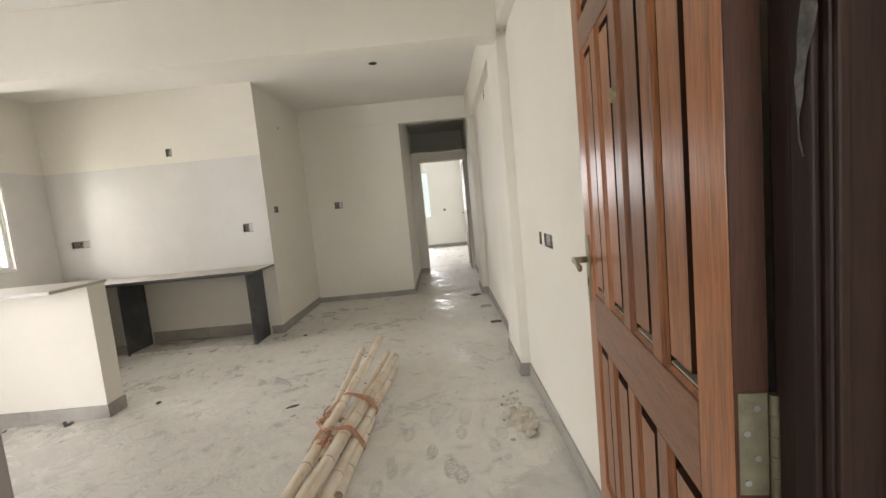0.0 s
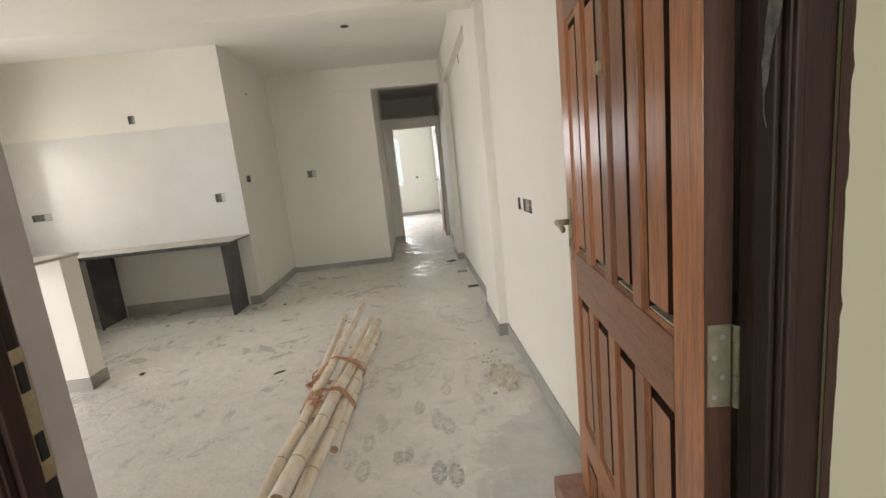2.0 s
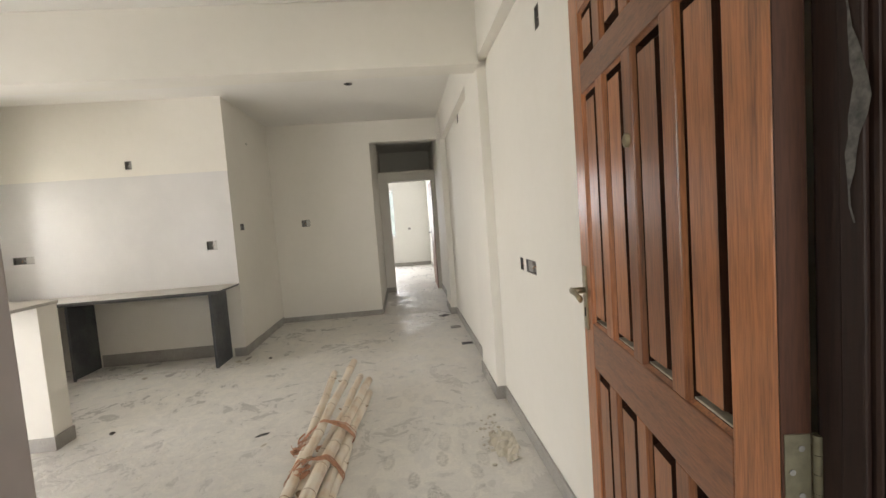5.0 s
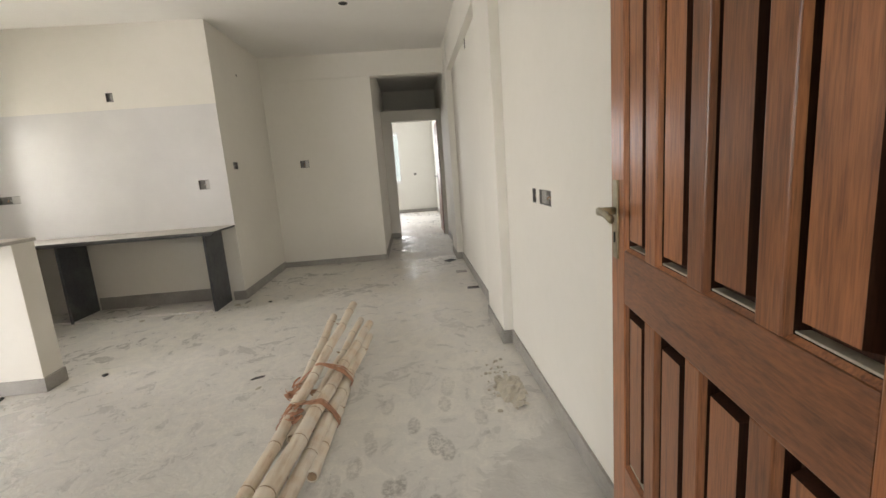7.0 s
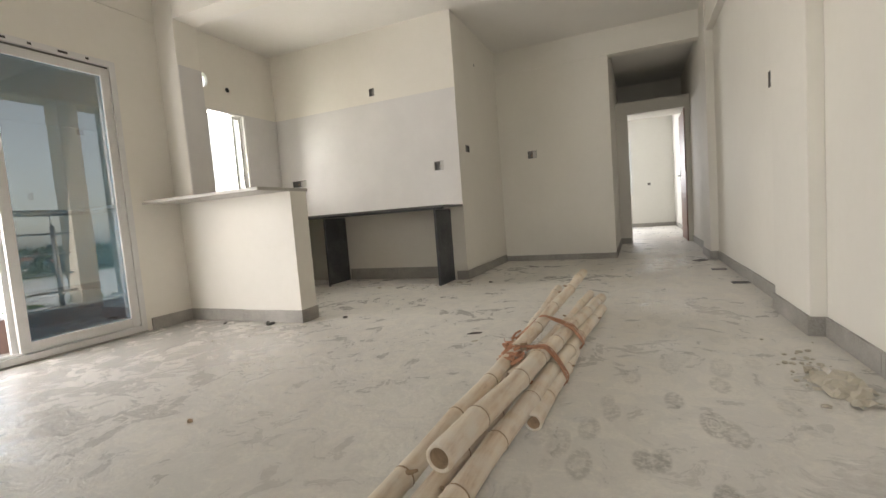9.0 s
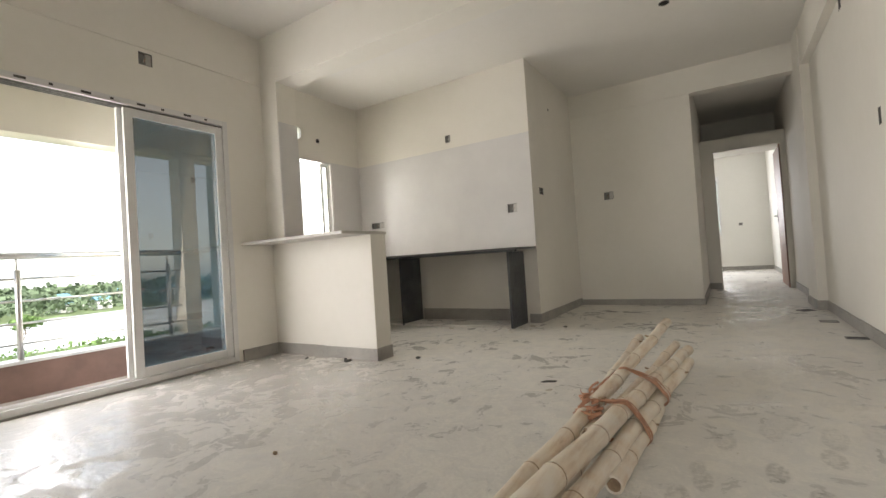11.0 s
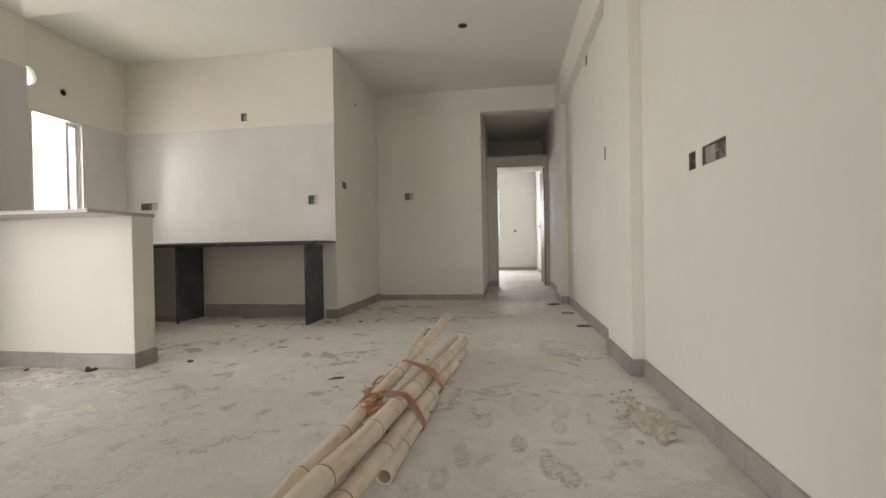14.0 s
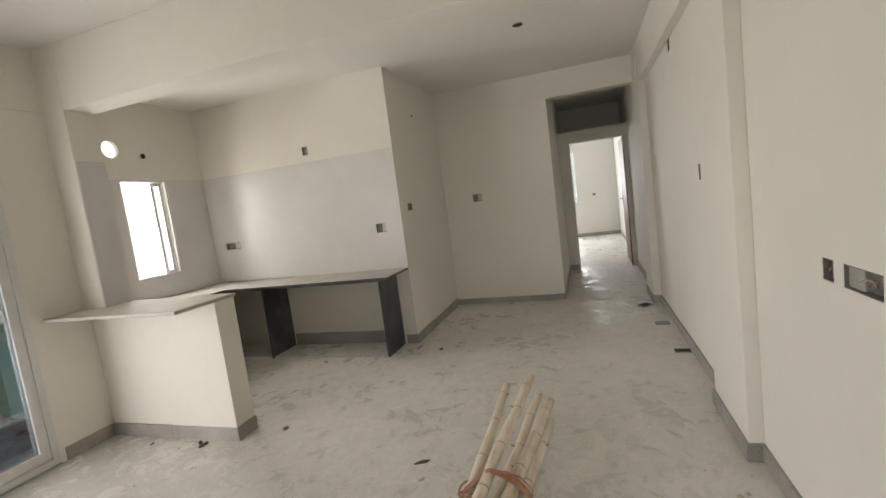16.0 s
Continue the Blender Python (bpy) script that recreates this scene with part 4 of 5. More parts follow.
def bamboo(p0, p1, r0, r1, bend, seed, sag=0.0):
    """A pole with swollen nodes, slight wander and a hollow near end."""
    rng = random.Random(seed)
    a, b = Vector(p0) - bundle.location, Vector(p1) - bundle.location
    L = (b - a).length
    d = (b - a).normalized()
    side = d.cross(Vector((0, 0, 1))).normalized()
    up = side.cross(d)
    nodes, s = [], rng.uniform(0.08, 0.25)
    while s < L - 0.03:
        nodes.append(s)
        s += rng.uniform(0.24, 0.36)
    st = sorted({0.0, L, *[min(L, max(0, n_ + o)) for n_ in nodes for o in (-0.022, -0.008, -0.003, 0.003, 0.008, 0.022)], *[L * i / 24 for i in range(25)]})
    bm = bmesh.new()
    SEG = 16
    ringed = []
    for s in st:
        f = s / L
        r = r0 + (r1 - r0) * f
        k = min((abs(s - n_) for n_ in nodes), default=1)
        r *= 1.10 if k < 0.0035 else 0.985 if 0.0035 <= k < 0.009 else 1.045 if k < 0.023 else 1.0
        zig = sum((1 if i % 2 else -1) * max(0, 1 - abs(s - n_) / 0.25) for i, n_ in enumerate(nodes)) * 0.004
        off = side * (bend * math.sin(math.pi * f) + zig) + up * ((abs(bend) * 0.3 + sag) * math.sin(math.pi * f))
        c = a + d * s + off
        ringed.append([bm.verts.new(c + side * (r * math.cos(2 * math.pi * i / SEG)) + up * (r * math.sin(2 * math.pi * i / SEG))) for i in range(SEG)])
    for q0, q1 in zip(ringed, ringed[1:]):
        for i in range(SEG):
            bm.faces.new((q0[i], q0[(i + 1) % SEG], q1[(i + 1) % SEG], q1[i]))
    c1 = a + d * L
    bm.faces.new([bm.verts.new(v.co + d * 0.004 + (c1 - v.co) * 0.25) for v in ringed[-1]])
    last = list(bm.faces)[-1]
    tv = list(last.verts)
    for i in range(SEG):
        bm.faces.new((ringed[-1][i], ringed[-1][(i + 1) % SEG], tv[(i + 1) % SEG], tv[i]))
    inner = [bm.verts.new(a + (v.co - a) * 0.72) for v in ringed[0]]
    deep = [bm.verts.new(v.co + d * 0.07) for v in inner]
    for i in range(SEG):
        bm.faces.new((ringed[0][i], ringed[0][(i + 1) % SEG], inner[(i + 1) % SEG], inner[i]))
        bm.faces.new((inner[i], inner[(i + 1) % SEG], deep[(i + 1) % SEG], deep[i]))
    bm.faces.new(deep)
    me = mesh_of(bm, "pole", [M_BAMBOO, M_NODE], True)
    ob = new("pole", me)
    ob.parent = bundle
    for p in me.polygons:
        s = (p.center - a).dot(d)
        if len(p.vertices) == 4 and any(abs(s - n_) < 0.0025 for n_ in nodes):
            p.material_index = 1
        if s < 0.075 and (p.center - (a + d * s)).length < r0 * 0.8:
            p.material_index = 1
    # branch stubs at a few nodes
    for n_ in nodes[1::3]:
        t = a + d * n_ + side * (r0 * rng.choice((-0.9, 0.9))) + up * (r0 * 0.35)
        bm = bmesh.new()
        bmesh.ops.create_cone(bm, cap_ends=True, segments=8, radius1=0.008, radius2=0.004, depth=0.032, matrix=Matrix.Translation(t) @ (d * 0.4 - up * 0.2 + (t - (a + d * n_)).normalized()).to_track_quat("Z", "Y").to_matrix().to_4x4())
        part("branch_stub", bm, M_NODE, ob)
    return ob


POLES = (
    ((-1.518, 1.90, 0.034), (-1.222, 4.555, 0.290), 0.031, 0.028, -0.014, 1, -0.03),
    ((-1.358, 2.335, 0.137), (-1.112, 4.560, 0.112), 0.039, 0.031, -0.004, 2),
    ((-1.358, 1.90, 0.037), (-1.098, 4.335, 0.088), 0.036, 0.030, -0.004, 3),
    ((-1.428, 1.86, 0.031), (-1.194, 4.640, 0.128), 0.031, 0.025, 0.004, 4),
    ((-1.452, 3.05, 0.030), (-1.426, 4.725, 0.150), 0.029, 0.028, 0.0, 5),
    ((-1.218, 2.80, 0.032), (-1.180, 3.60, 0.032), 0.031, 0.029, 0.0, 6),
    ((-1.355, 3.02, 0.090), (-1.240, 3.98, 0.112), 0.028, 0.026, 0.0, 7),
)
for pole in POLES:
    bamboo(*pole)


def hull(pts):
    """Convex outline of points in a plane, counter-clockwise."""
    pts = sorted(set(pts))

    def half(seq):
        out = []
        for p in seq:
            while len(out) > 1 and (out[-1][0] - out[-2][0]) * (p[1] - out[-2][1]) - (out[-1][1] - out[-2][1]) * (p[0] - out[-2][0]) <= 0:
                out.pop()
            out.append(p)
        return out[:-1]
    return half(pts) + half(pts[::-1])


def girdle(yc, gap):
    """Outline of the bundle cut across at yc, as evenly spaced (x, z)."""
    pts = []
    for p0, p1, r0, r1, bend, seed, *sag in POLES:
        f = (yc - p0[1]) / (p1[1] - p0[1])
        if 0 <= f <= 1:
            x, z, r = p0[0] + (p1[0] - p0[0]) * f, p0[2] + (p1[2] - p0[2]) * f + sum(sag) * math.sin(math.pi * f), r0 + (r1 - r0) * f + gap
            pts += [(round(x + r * math.cos(k * math.pi / 10), 5), round(max(0.002, z + r * math.sin(k * math.pi / 10)), 5)) for k in range(20)]
    ring = hull(pts)
    ring.append(ring[0])
    run = [0.0]
    for p, q in zip(ring, ring[1:]):
        run.append(run[-1] + math.dist(p, q))
    out, n_ = [], 72
    for i in range(n_):
        w_ = run[-1] * i / n_
        k = max(j for j in range(len(run) - 1) if run[j] <= w_)
        f = (w_ - run[k]) / max(1e-6, run[k + 1] - run[k])
        out.append((ring[k][0] + (ring[k + 1][0] - ring[k][0]) * f, ring[k][1] + (ring[k + 1][1] - ring[k][1]) * f))
    return out


def cord(points, r, flat, name, label=""):
    """A thin curling cord or ribbon through points, as a mesh part of the bundle."""
    cu = bpy.data.curves.new(name, "CURVE")
    cu.dimensions, cu.bevel_depth, cu.bevel_resolution, cu.extrude, cu.resolution_u = "3D", r, 1, flat, 5
    sp = cu.splines.new("BEZIER")
    sp.bezier_points.add(len(points) - 1)
    for bp, p in zip(sp.bezier_points, points):
        bp.co = Vector(p) - bundle.location
        bp.handle_left_type = bp.handle_right_type = "AUTO"
    src = new("cord_src", cu)
    me = bpy.data.meshes.new_from_object(src.evaluated_get(bpy.context.evaluated_depsgraph_get()))
    bpy.data.objects.remove(src)
    me.materials.clear()
    me.materials.append(M_ROPE)
    ob = new(name, me)
    ob.parent = bundle
    if label:
        tagged(ob, label)


def tie(yc, seed, lean):
    """Flat strips drawn tight round the bundle and a knot of curls on its upper edge."""
    rng = random.Random(seed)
    for k in range(4):
        ring = girdle(yc, 0.003 + 0.0022 * k)
        xm = sum(p[0] for p in ring) / len(ring)
        bm = bmesh.new()
        rows_ = []
        ph = rng.uniform(0, 6)
        shift = rng.uniform(-0.022, 0.022)
        for i, (x, z) in enumerate(ring):
            t = 2 * math.pi * i / len(ring)
            y = yc + shift + (lean + 0.10 * (k - 1.5) * 0.3) * (x - xm) + 0.010 * math.sin(2 * t + ph)
            wide = 0.013 * (0.75 + 0.35 * math.sin(3 * t + ph)) * (1.3 if k < 2 else 0.7)
            rows_.append([bm.verts.new(Vector((x, y + o, z + 0.0015 * math.sin(9 * t + o * 200))) - bundle.location) for o in (wide, -wide)])
        for i in range(len(rows_)):
            p, q = rows_[i], rows_[(i + 1) % len(rows_)]
            bm.faces.new((p[0], q[0], q[1], p[1]))
        bmesh.ops.recalc_face_normals(bm, faces=bm.faces[:])
        bmesh.ops.solidify(bm, geom=bm.faces[:], thickness=0.0018)
        part("tie_strip", bm, M_ROPE, bundle, "rust-coloured plastic strip")
    ring = girdle(yc, 0.012)
    left = min(ring, key=lambda p: p[0] - p[1] * 0.9)
    for k in range(16):
        x, y, z = left[0] + rng.uniform(-0.02, 0.05), yc - 0.02 - lean * 0.1 + rng.uniform(-0.06, 0.05), left[1] + rng.uniform(-0.02, 0.015)
        pts, turn, rad = [], rng.uniform(0, 6), rng.uniform(0.016, 0.045)
        sway = rng.uniform(-0.7, 0.5)
        for i in range(rng.randint(7, 12)):
            a = turn + i * rng.uniform(0.9, 1.3)
            pts.append((x + rad * math.cos(a) + (i - 3) * 0.006 * sway, y + rad * math.sin(a) - i * 0.006, max(0.006, z + 0.4 * rad * math.sin(a * 1.3) - 0.0045 * i * (1 + sway))))
        cord(pts, 0.002, rng.choice((0.0, 0.002, 0.004)), "loose_end")


tie(3.22, 11, 0.12)
tie(3.62, 12, 0.08)

# ---- small things on the floor ----
def chunk(name, at, size, mat, label, category, seed, group=""):
    rng = random.Random(seed)
    bm = bmesh.new()
    bmesh.ops.create_icosphere(bm, subdivisions=2, radius=0.5)
    for v in bm.verts:
        v.co *= rng.uniform(0.75, 1.15)
        v.co = Vector((v.co.x * size[0], v.co.y * size[1], max(-0.3, v.co.z) * size[2]))
    lowest = min(v.co.z for v in bm.verts)
    for v in bm.verts:
        v.co.z -= lowest
    ob = new(name, mesh_of(bm, name, mat))
    ob.location = at
    ob.rotation_euler = (0, 0, rng.uniform(0, 6))
    return tagged(ob, label, category, group)


brick = tagged(empty("brick", (-0.135, 2.205, 0.0)), "worn clay brick wedging the open front door", "brick")
bm = bmesh.new()
add_box(bm, -0.065, 0.065, -0.055, 0.10, 0.0, 0.095, 0.012)
for v in bm.verts:
    v.co += Vector((random.uniform(-0.004, 0.004), random.uniform(-0.004, 0.004), random.uniform(-0.003, 0.003) if v.co.z > 0.02 else 0))
part("body", bm, M_BRICK, brick)

for i, (x, y, w, d_) in enumerate(((-0.085, 5.78, 0.13, 0.085), (-0.125, 6.60, 0.13, 0.10), (-0.20, 7.36, 0.14, 0.11))):
    fb = tagged(empty("floor_box", (x, y, 0.0)), "open dark junction box let into the dusty floor" if i else "dark square junction plate on the floor by the skirting", "floor box", "floor boxes along the wall")
    bm = bmesh.new()
    for u0, u1, v0, v1 in ((-w / 2, w / 2, -d_ / 2, -d_ / 2 + 0.008), (-w / 2, w / 2, d_ / 2 - 0.008, d_ / 2), (-w / 2, -w / 2 + 0.008, -d_ / 2 + 0.008, d_ / 2 - 0.008), (w / 2 - 0.008, w / 2, -d_ / 2 + 0.008, d_ / 2 - 0.008)):
        add_box(bm, u0, u1, v0, v1, 0.0, 0.007)
    part("rim", bm, M_BOX, fb)
    bm = bmesh.new()
    add_box(bm, -w / 2 + 0.008, w / 2 - 0.008, -d_ / 2 + 0.008, d_ / 2 - 0.008, 0.0, 0.004)
    part("plate", bm, M_SKIRT if i == 1 else M_BLACK, fb)
    if i == 2:
        fb.rotation_euler = (0, 0, 0.7)

for i, (x, y, sx, sy, sz, mt, lab) in enumerate((
        (-1.84, 3.96, 0.10, 0.035, 0.012, M_SCRAP, "dark torn scrap lying on the dusty floor"),
        (-1.78, 3.80, 0.05, 0.03, 0.008, M_RUBBLE, "pale curled scrap on the dusty floor"),
        (-3.57, 4.00, 0.09, 0.03, 0.025, M_SCRAP, "dark broken bits beside the half wall"),
        (-3.62, 4.02, 0.03, 0.03, 0.03, M_SCRAP, "dark crumb beside the half wall"),
        (-4.05, 3.98, 0.05, 0.02, 0.015, M_SCRAP, "dark sliver near the half wall skirting"),
        (-3.05, 4.27, 0.05, 0.04, 0.02, M_SCRAP, "dark lump on the kitchen floor"),
        (-2.57, 2.53, 0.025, 0.02, 0.02, M_NODE, "small brown chip on the living room floor"),
        (-2.62, 6.02, 0.14, 0.05, 0.012, M_SKIRT, "broken granite sliver by the return wall"),
        (-2.70, 5.92, 0.08, 0.06, 0.02, M_RUBBLE, "pale mortar crumb by the stone leg"),
        (-3.55, 5.62, 0.07, 0.05, 0.02, M_RUBBLE, "pale mortar crumb in front of the plinth"),
        (-2.35, 5.95, 0.05, 0.05, 0.015, M_SCRAP, "dark chip near the return wall"))):
    chunk("debris", (x, y, 0.0), (sx, sy, sz), mt, lab, "debris", 40 + i, "builders' debris")

# spilled mortar and film beside the skirting
def spill(name, cx, cy, n, spread, seed, label, mat, smin, smax):
    rng = random.Random(seed)
    bm = bmesh.new()
    for _ in range(n):
        s = rng.uniform(smin, smax)
        g_ = rng.gauss(0, 1), rng.gauss(0, 1)
        x, y = cx + g_[0] * spread[0], cy + g_[1] * spread[1]
        m = Matrix.Translation((x, y, s * 0.15)) @ Matrix.Rotation(rng.uniform(0, 6.28), 4, "Z") @ Matrix.Diagonal((s, s * rng.uniform(0.4, 1), s * rng.uniform(0.25, 0.6), 1))
        bmesh.ops.create_icosphere(bm, subdivisions=1, radius=0.5, matrix=m)
    ob = part(name, bm, mat)
    return tagged(ob, label, "rubble", kind="stuff")


spill("rubble", -0.22, 3.62, 60, (0.07, 0.16), 5, "crumbled cream plaster spilled beside the skirting", M_RUBBLE, 0.006, 0.04)
spill("rubble", -3.6, 3.85, 90, (0.45, 0.10), 6, "fine plaster crumbs along the half wall", M_RUBBLE, 0.004, 0.016)
spill("rubble", -2.3, 3.9, 120, (0.7, 0.5), 7, "scattered grit on the dusty floor", M_RUBBLE, 0.003, 0.012)
spill("rubble", -2.75, 5.75, 40, (0.25, 0.1), 8, "mortar crumbs along the kitchen plinth", M_RUBBLE, 0.006, 0.025)
film = tagged(empty("plastic_film", (-0.16, 3.42, 0.0)), "crumpled pale packing film on the floor by the skirting", "packing film")
bm = bmesh.new()
gr = [[bm.verts.new((-0.12 + 0.022 * i + random.uniform(-0.006, 0.006), -0.22 + 0.032 * k + random.uniform(-0.008, 0.008), 0.004 + abs(random.gauss(0, 0.009)))) for k in range(14)] for i in range(9)]
for i in range(8):
    for k in range(13):
        if (i - 4) ** 2 / 16 + (k - 6.5) ** 2 / 40 < 1 + random.uniform(-0.35, 0.25):
            bm.faces.new((gr[i][k], gr[i + 1][k], gr[i + 1][k + 1], gr[i][k + 1]))
bmesh.ops.delete(bm, geom=[v for v in bm.verts if not v.link_faces], context="VERTS")
bmesh.ops.solidify(bm, geom=bm.faces[:], thickness=0.001)
part("sheet", bm, plain("packing_film", (0.62, 0.57, 0.46), 0.35, vary=0.2, scale=20), film)

# ---- outside: lake, banks, woods, houses ----
GZ = -13.0
# grass and both leaf greens lightened, distance haze put into the colour
M_GRASS = plain("grass", (0.17, 0.225, 0.09), 0.95, vary=0.55, scale=0.12)
M_FARBANK = plain("far_bank", (0.12, 0.18, 0.07), 0.95, vary=0.5, scale=0.05)
M_LEAF = plain("hazed_leaves", (0.15, 0.205, 0.11), 0.8, vary=0.6, scale=0.25)
M_LEAF2 = plain("hazed_bright_leaves", (0.19, 0.30, 0.09), 0.8, vary=0.5, scale=0.8)
M_BARK = plain("bark", (0.20, 0.16, 0.12), 0.9, vary=0.4, scale=3)
M_ROAD = plain("earth_road", (0.22, 0.20, 0.165), 0.9, vary=0.3, scale=0.2)
M_CONC = plain("raw_concrete", (0.21, 0.235, 0.25), 0.85, vary=0.25, scale=0.4)
M_PALE = plain("house_white", (0.7, 0.69, 0.66), 0.8, vary=0.1, scale=0.3)
M_ROOF1 = plain("roof_blue", (0.16, 0.34, 0.42), 0.6, vary=0.3, scale=0.3)
M_ROOF2 = plain("roof_red", (0.36, 0.20, 0.15), 0.8, vary=0.3, scale=0.3)
# water base near white: the sky's reflection is put into the colour
M_WATER, _nt, _b = material("lake_sky_white", 0.3)
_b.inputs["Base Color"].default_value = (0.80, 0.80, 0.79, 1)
bump(_nt, _b, noise_tex(_nt, coords(_nt, (0.05, 0.2, 0.2)), 4.0, 3), 0.15, 0.2)

bm = bmesh.new()
S = 2500
bm.faces.new([bm.verts.new(p) for p in ((-S, -S, GZ), (S, -S, GZ), (S, S, GZ), (-S, S, GZ))])
tagged(part("ground", bm, M_GRASS), "green open ground reaching to the horizon", "ground", kind="structure")
bm = bmesh.new()
near_, far_ = [], []
for i in range(41):
    y = -400 + i * 22
    near_.append(bm.verts.new((-127 + 6 * math.sin(y * 0.021) + 3 * math.sin(y * 0.07), y, GZ + 0.06)))
    far_.append(bm.verts.new((-232 - 0.12 * y + 10 * math.sin(y * 0.017), y, GZ + 0.06)))
for i in range(40):
    bm.faces.new((near_[i], near_[i + 1], far_[i + 1], far_[i]))
tagged(part("water", bm, M_WATER), "broad lake coloured pale for the white sky it reflects", "lake", kind="structure")
block("road", (-112, -107, -300, 300, GZ - 0.2, GZ + 0.05), M_ROAD, "pale earth track along the lake shore", "road")


def leaf_cloud(bm, centre, radii, n, size, rng):
    """Small tilted leaf clumps through a rough ellipsoid, denser at the rim."""
    for _ in range(n):
        d = Vector((rng.gauss(0, 1), rng.gauss(0, 1), rng.gauss(0, 1))).normalized() * rng.uniform(0.45, 1.05)
        p = Vector(centre) + Vector((d.x * radii[0], d.y * radii[1], d.z * radii[2]))
        s = size * rng.uniform(0.5, 1.3)
        u = Vector((rng.gauss(0, 1), rng.gauss(0, 1), rng.gauss(0, 1))).normalized() * s
        w = u.cross(Vector((rng.gauss(0, 1), rng.gauss(0, 1), rng.gauss(0, 1)))).normalized() * s
        bm.faces.new([bm.verts.new(p + q) for q in (u, w, -u * 0.9, -w * 0.8)])


rng = random.Random(77)
bm = bmesh.new()
for i in range(900):
    y = rng.uniform(-160, 420)
    x = -236 - 0.12 * y - abs(rng.gauss(0, 90)) - 2
    h_ = rng.uniform(5, 10) * (1.0 if x > -290 else 1.45)
    leaf_cloud(bm, (x, y, GZ + h_ * 0.55), (h_ * 0.65, h_ * 0.85, h_ * 0.5), 40, h_ * 0.13, rng)
tagged(part("far_woods", bm, M_LEAF), "dense green trees on the far lake bank", "woods", kind="stuff")
bm = bmesh.new()
for i in range(260):
    y = rng.uniform(-120, 160)
    x = -125 + 6 * math.sin(y * 0.021) + rng.uniform(0, 6)
    h_ = rng.uniform(0.6, 1.8)
    leaf_cloud(bm, (x, y, GZ + h_ * 0.5), (h_, h_ * 1.3, h_ * 0.6), 10, h_ * 0.3, rng)
for i in range(160):
    y, x = rng.uniform(-40, 120), rng.uniform(-120, -80)
    h_ = rng.uniform(0.5, 1.5)
    leaf_cloud(bm, (x, y, GZ + h_ * 0.5), (h_, h_ * 1.3, h_ * 0.6), 8, h_ * 0.3, rng)
tagged(part("shore_bushes", bm, M_LEAF2), "bright green scrub along the lake shore", "bushes", kind="stuff")


def limb_mesh(bm, a, b, r0, r1):
    q = (b - a).to_track_quat("Z", "Y").to_matrix().to_4x4()
    bmesh.ops.create_cone(bm, cap_ends=False, segments=6, radius1=r0, radius2=r1, depth=(b - a).length, matrix=Matrix.Translation((a + b) / 2) @ q)


def branching(bm, a, d, length, r, depth, rng, tips):
    b = a + d * length
    limb_mesh(bm, a, b, r, r * 0.65)
    if depth == 0:
        tips.append(b)
        return
    for _ in range(rng.choice((2, 3, 3))):
        nd = (d + Vector((rng.uniform(-0.7, 0.7), rng.uniform(-0.7, 0.7), rng.uniform(-0.1, 0.5)))).normalized()
        branching(bm, b, nd, length * rng.uniform(0.6, 0.8), r * 0.62, depth - 1, rng, tips)


def tree(at, height, seed, leafy, label):
    rng = random.Random(seed)
    th = tagged(empty("tree", at), label, "tree")
    bm = bmesh.new()
    tips = []
    branching(bm, Vector((0, 0, 0)), Vector((0, 0, 1)), height * 0.33, height * 0.03, 4, rng, tips)
    part("trunk", bm, M_BARK, th)
    if leafy:
        bm = bmesh.new()
        for t in tips:
            leaf_cloud(bm, t, (height * 0.16, height * 0.20, height * 0.11), 20, height * 0.04, rng)
        part("crown", bm, M_LEAF2, th)
    return th


tree((-118, 26.8, GZ), 9.5, 3, False, "bare leafless tree on the lake shore")
tree((-117, 30.8, GZ), 8.0, 4, True, "leafy green tree on the lake shore")
tree((-90, 40.0, GZ), 4.5, 6, True, "small leafy tree beside the shore track")

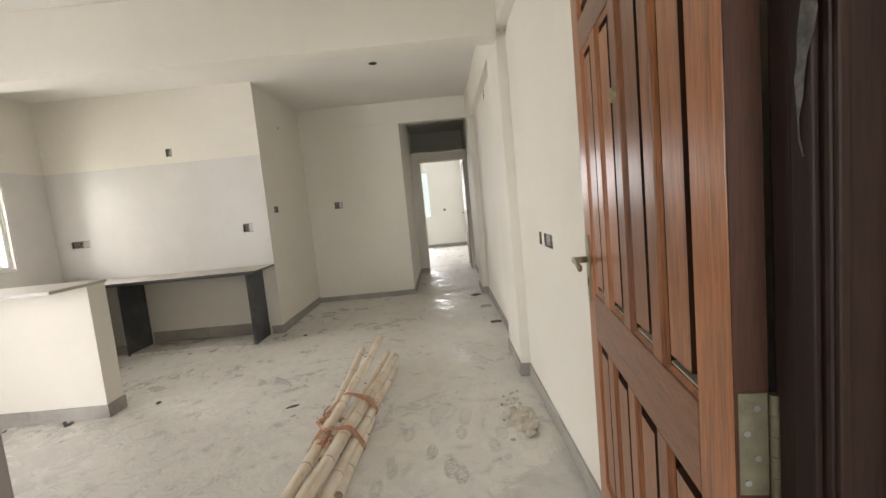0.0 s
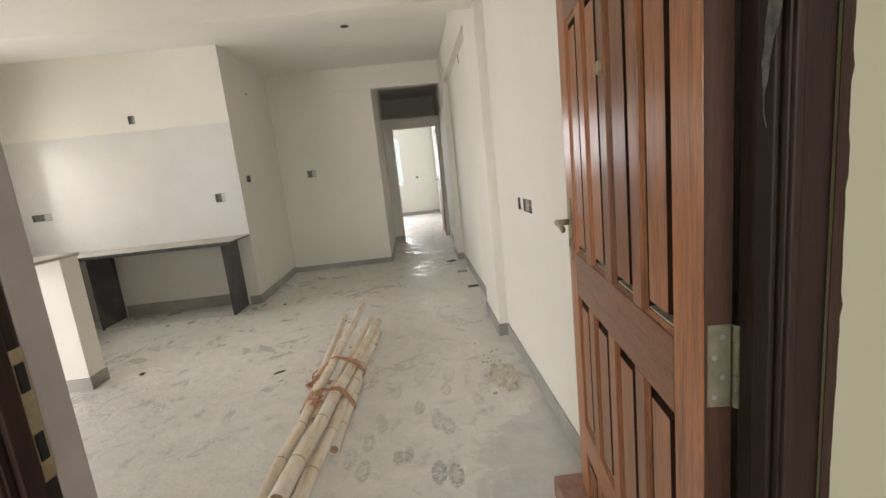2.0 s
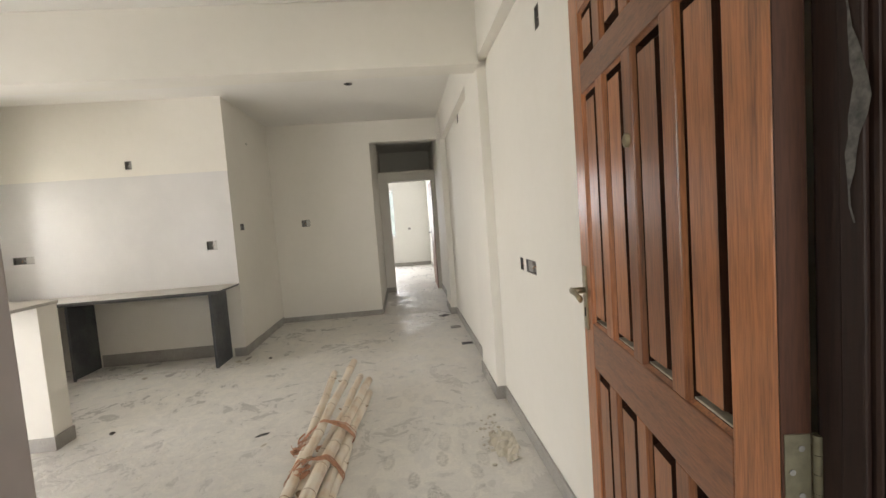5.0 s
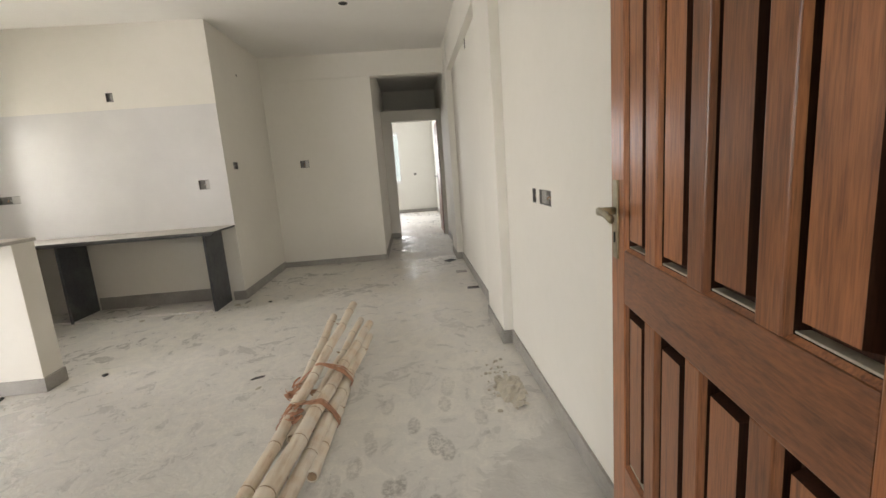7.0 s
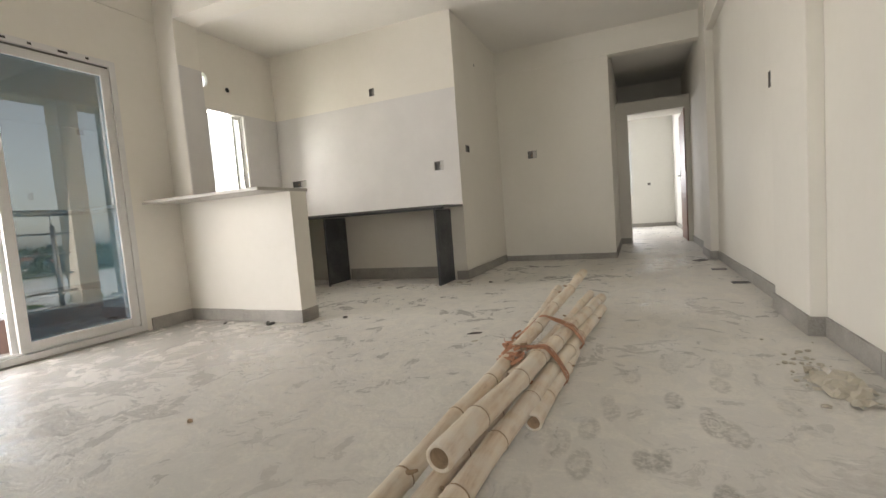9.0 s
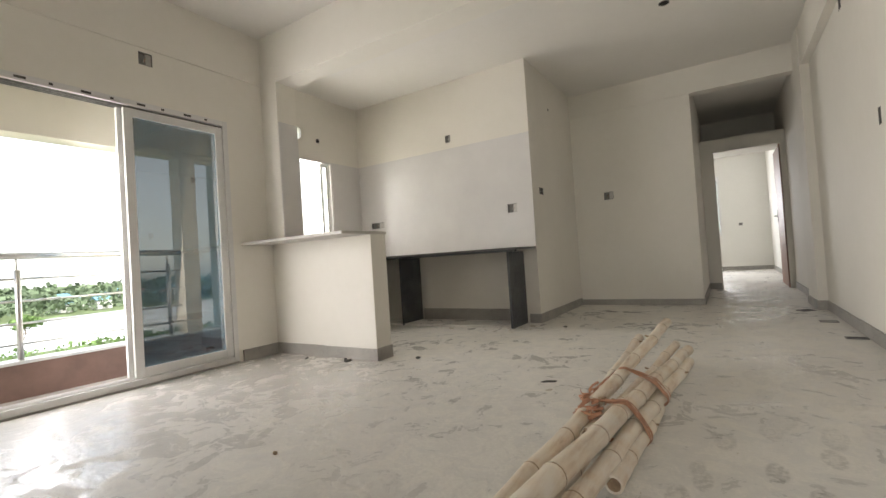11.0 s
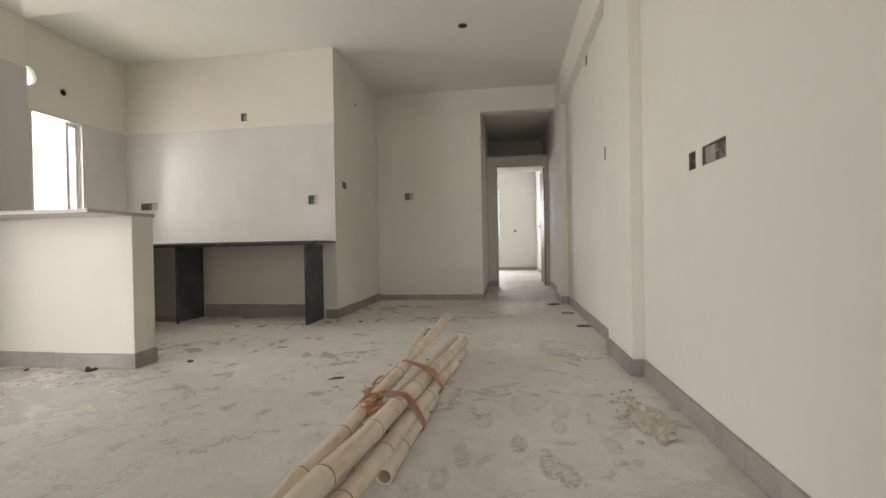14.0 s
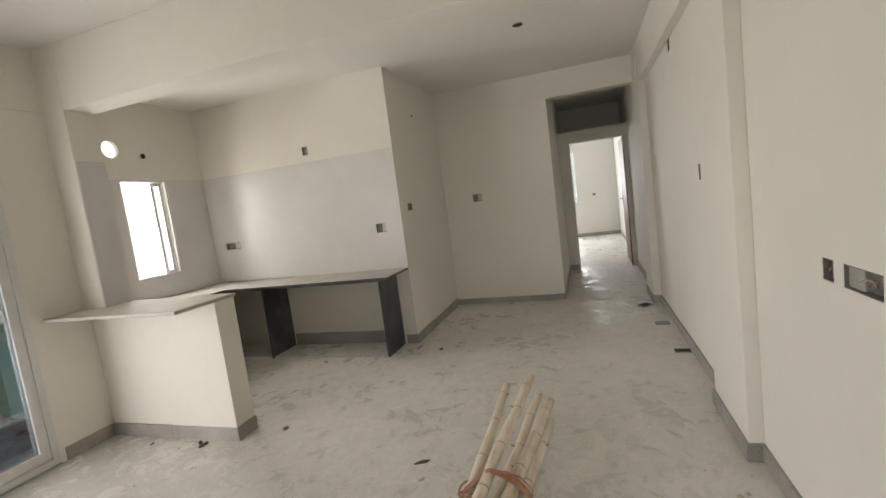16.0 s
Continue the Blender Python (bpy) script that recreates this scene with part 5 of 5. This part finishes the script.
for i in range(26):
    y = rng.uniform(-40, 150)
    x = -248 - 0.12 * y - rng.uniform(4, 80)
    w, d_, h_ = rng.uniform(5, 11), rng.uniform(5, 9), rng.uniform(3.5, 8.5)
    hs = tagged(empty("house", (x, y, GZ)), "small pale house with a coloured roof among trees", "house", "houses on the far bank")
    box_part("wall", (-d_ / 2, d_ / 2, -w / 2, w / 2, 0, h_), M_PALE, hs)
    bm = bmesh.new()
    pts = [(-d_ / 2 - 0.5, -w / 2 - 0.5, h_), (d_ / 2 + 0.5, -w / 2 - 0.5, h_), (d_ / 2 + 0.5, w / 2 + 0.5, h_), (-d_ / 2 - 0.5, w / 2 + 0.5, h_), (0, -w / 2 - 0.5, h_ + 1.6), (0, w / 2 + 0.5, h_ + 1.6)]
    vv = [bm.verts.new(p) for p in pts]
    for f_ in ((0, 1, 4), (1, 2, 5, 4), (2, 3, 5), (3, 0, 4, 5), (0, 3, 2, 1)):
        bm.faces.new([vv[k] for k in f_])
    part("roof", bm, M_ROOF1 if i % 3 else M_ROOF2, hs)
    for k in (-0.25, 0.25):
        box_part("window", (d_ / 2, d_ / 2 + 0.05, k * w - 0.6, k * w + 0.6, h_ * 0.45, h_ * 0.45 + 1.3), M_BLACK, hs)

# pale neighbouring house close outside the kitchen window
nb = tagged(empty("neighbour_backdrop", (-9.6, 10.5, GZ)), "pale sunlit plastered neighbouring house outside the kitchen", "building")
box_part("wall", (-1.2, 0.0, -3.4, 6.0, 0, 18.0), M_PALE, nb)
box_part("roof", (-1.5, 0.3, -3.6, 6.3, 18.0, 18.3), M_CONC, nb)
for zz in (11.9, 15.2):
    bm = bmesh.new()
    add_box(bm, 0.0, 0.12, 3.4, 5.0, zz, zz + 0.1)
    part("sill", bm, M_CONC, nb)

# pale block added so that the bedroom window looks out on white
bed_backdrop = tagged(empty("neighbour_backdrop", (-3.0, 27.0, GZ)), "pale block added to whiten the bedroom window view", "building")
box_part("wall", (-9.0, 7.0, 0.0, 8.0, 0, 18.5), M_PALE, bed_backdrop)
box_part("roof", (-9.3, 7.3, -0.3, 8.3, 18.5, 18.8), M_CONC, bed_backdrop)

# unfinished apartment block
ap = tagged(empty("apartment_block", (-66, 10.8, GZ)), "unfinished grey concrete apartment block with open windows", "building")
bm = bmesh.new()
FL = 3.1
for k in range(5):
    add_box(bm, -12, 0.35, -26, 0.4, k * FL + FL - 0.25, k * FL + FL)
part("floor_slab", bm, M_CONC, ap)
bays = [(-26 + 2.6 * i) for i in range(11)]
for k in range(5):
    bm = bmesh.new()
    zb = k * FL
    add_box(bm, -0.25, 0.0, -26, 0.0, zb, zb + 0.9)
    add_box(bm, -0.25, 0.0, -26, 0.0, zb + 2.3, zb + FL - 0.25)
    for y in bays:
        add_box(bm, -0.25, 0.0, y, min(0.0, y + 1.2), zb + 0.9, zb + 2.3)
    add_box(bm, -12, -0.25, -0.25, 0.0, zb, zb + FL - 0.25)
    part("wall", bm, M_CONC, ap)
    for y in bays[-5:]:
        if y + 1.2 < 0:
            wv_ = part("window", tube((-0.3, y + 1.2, zb + 0.9), (-0.3, y + 2.6, zb + 0.9), 0.04), M_BOX, ap)
            box_part("recess", (-1.2, -1.0, y + 1.2, y + 2.6, zb + 0.9, zb + 2.3), M_BLACK, wv_)
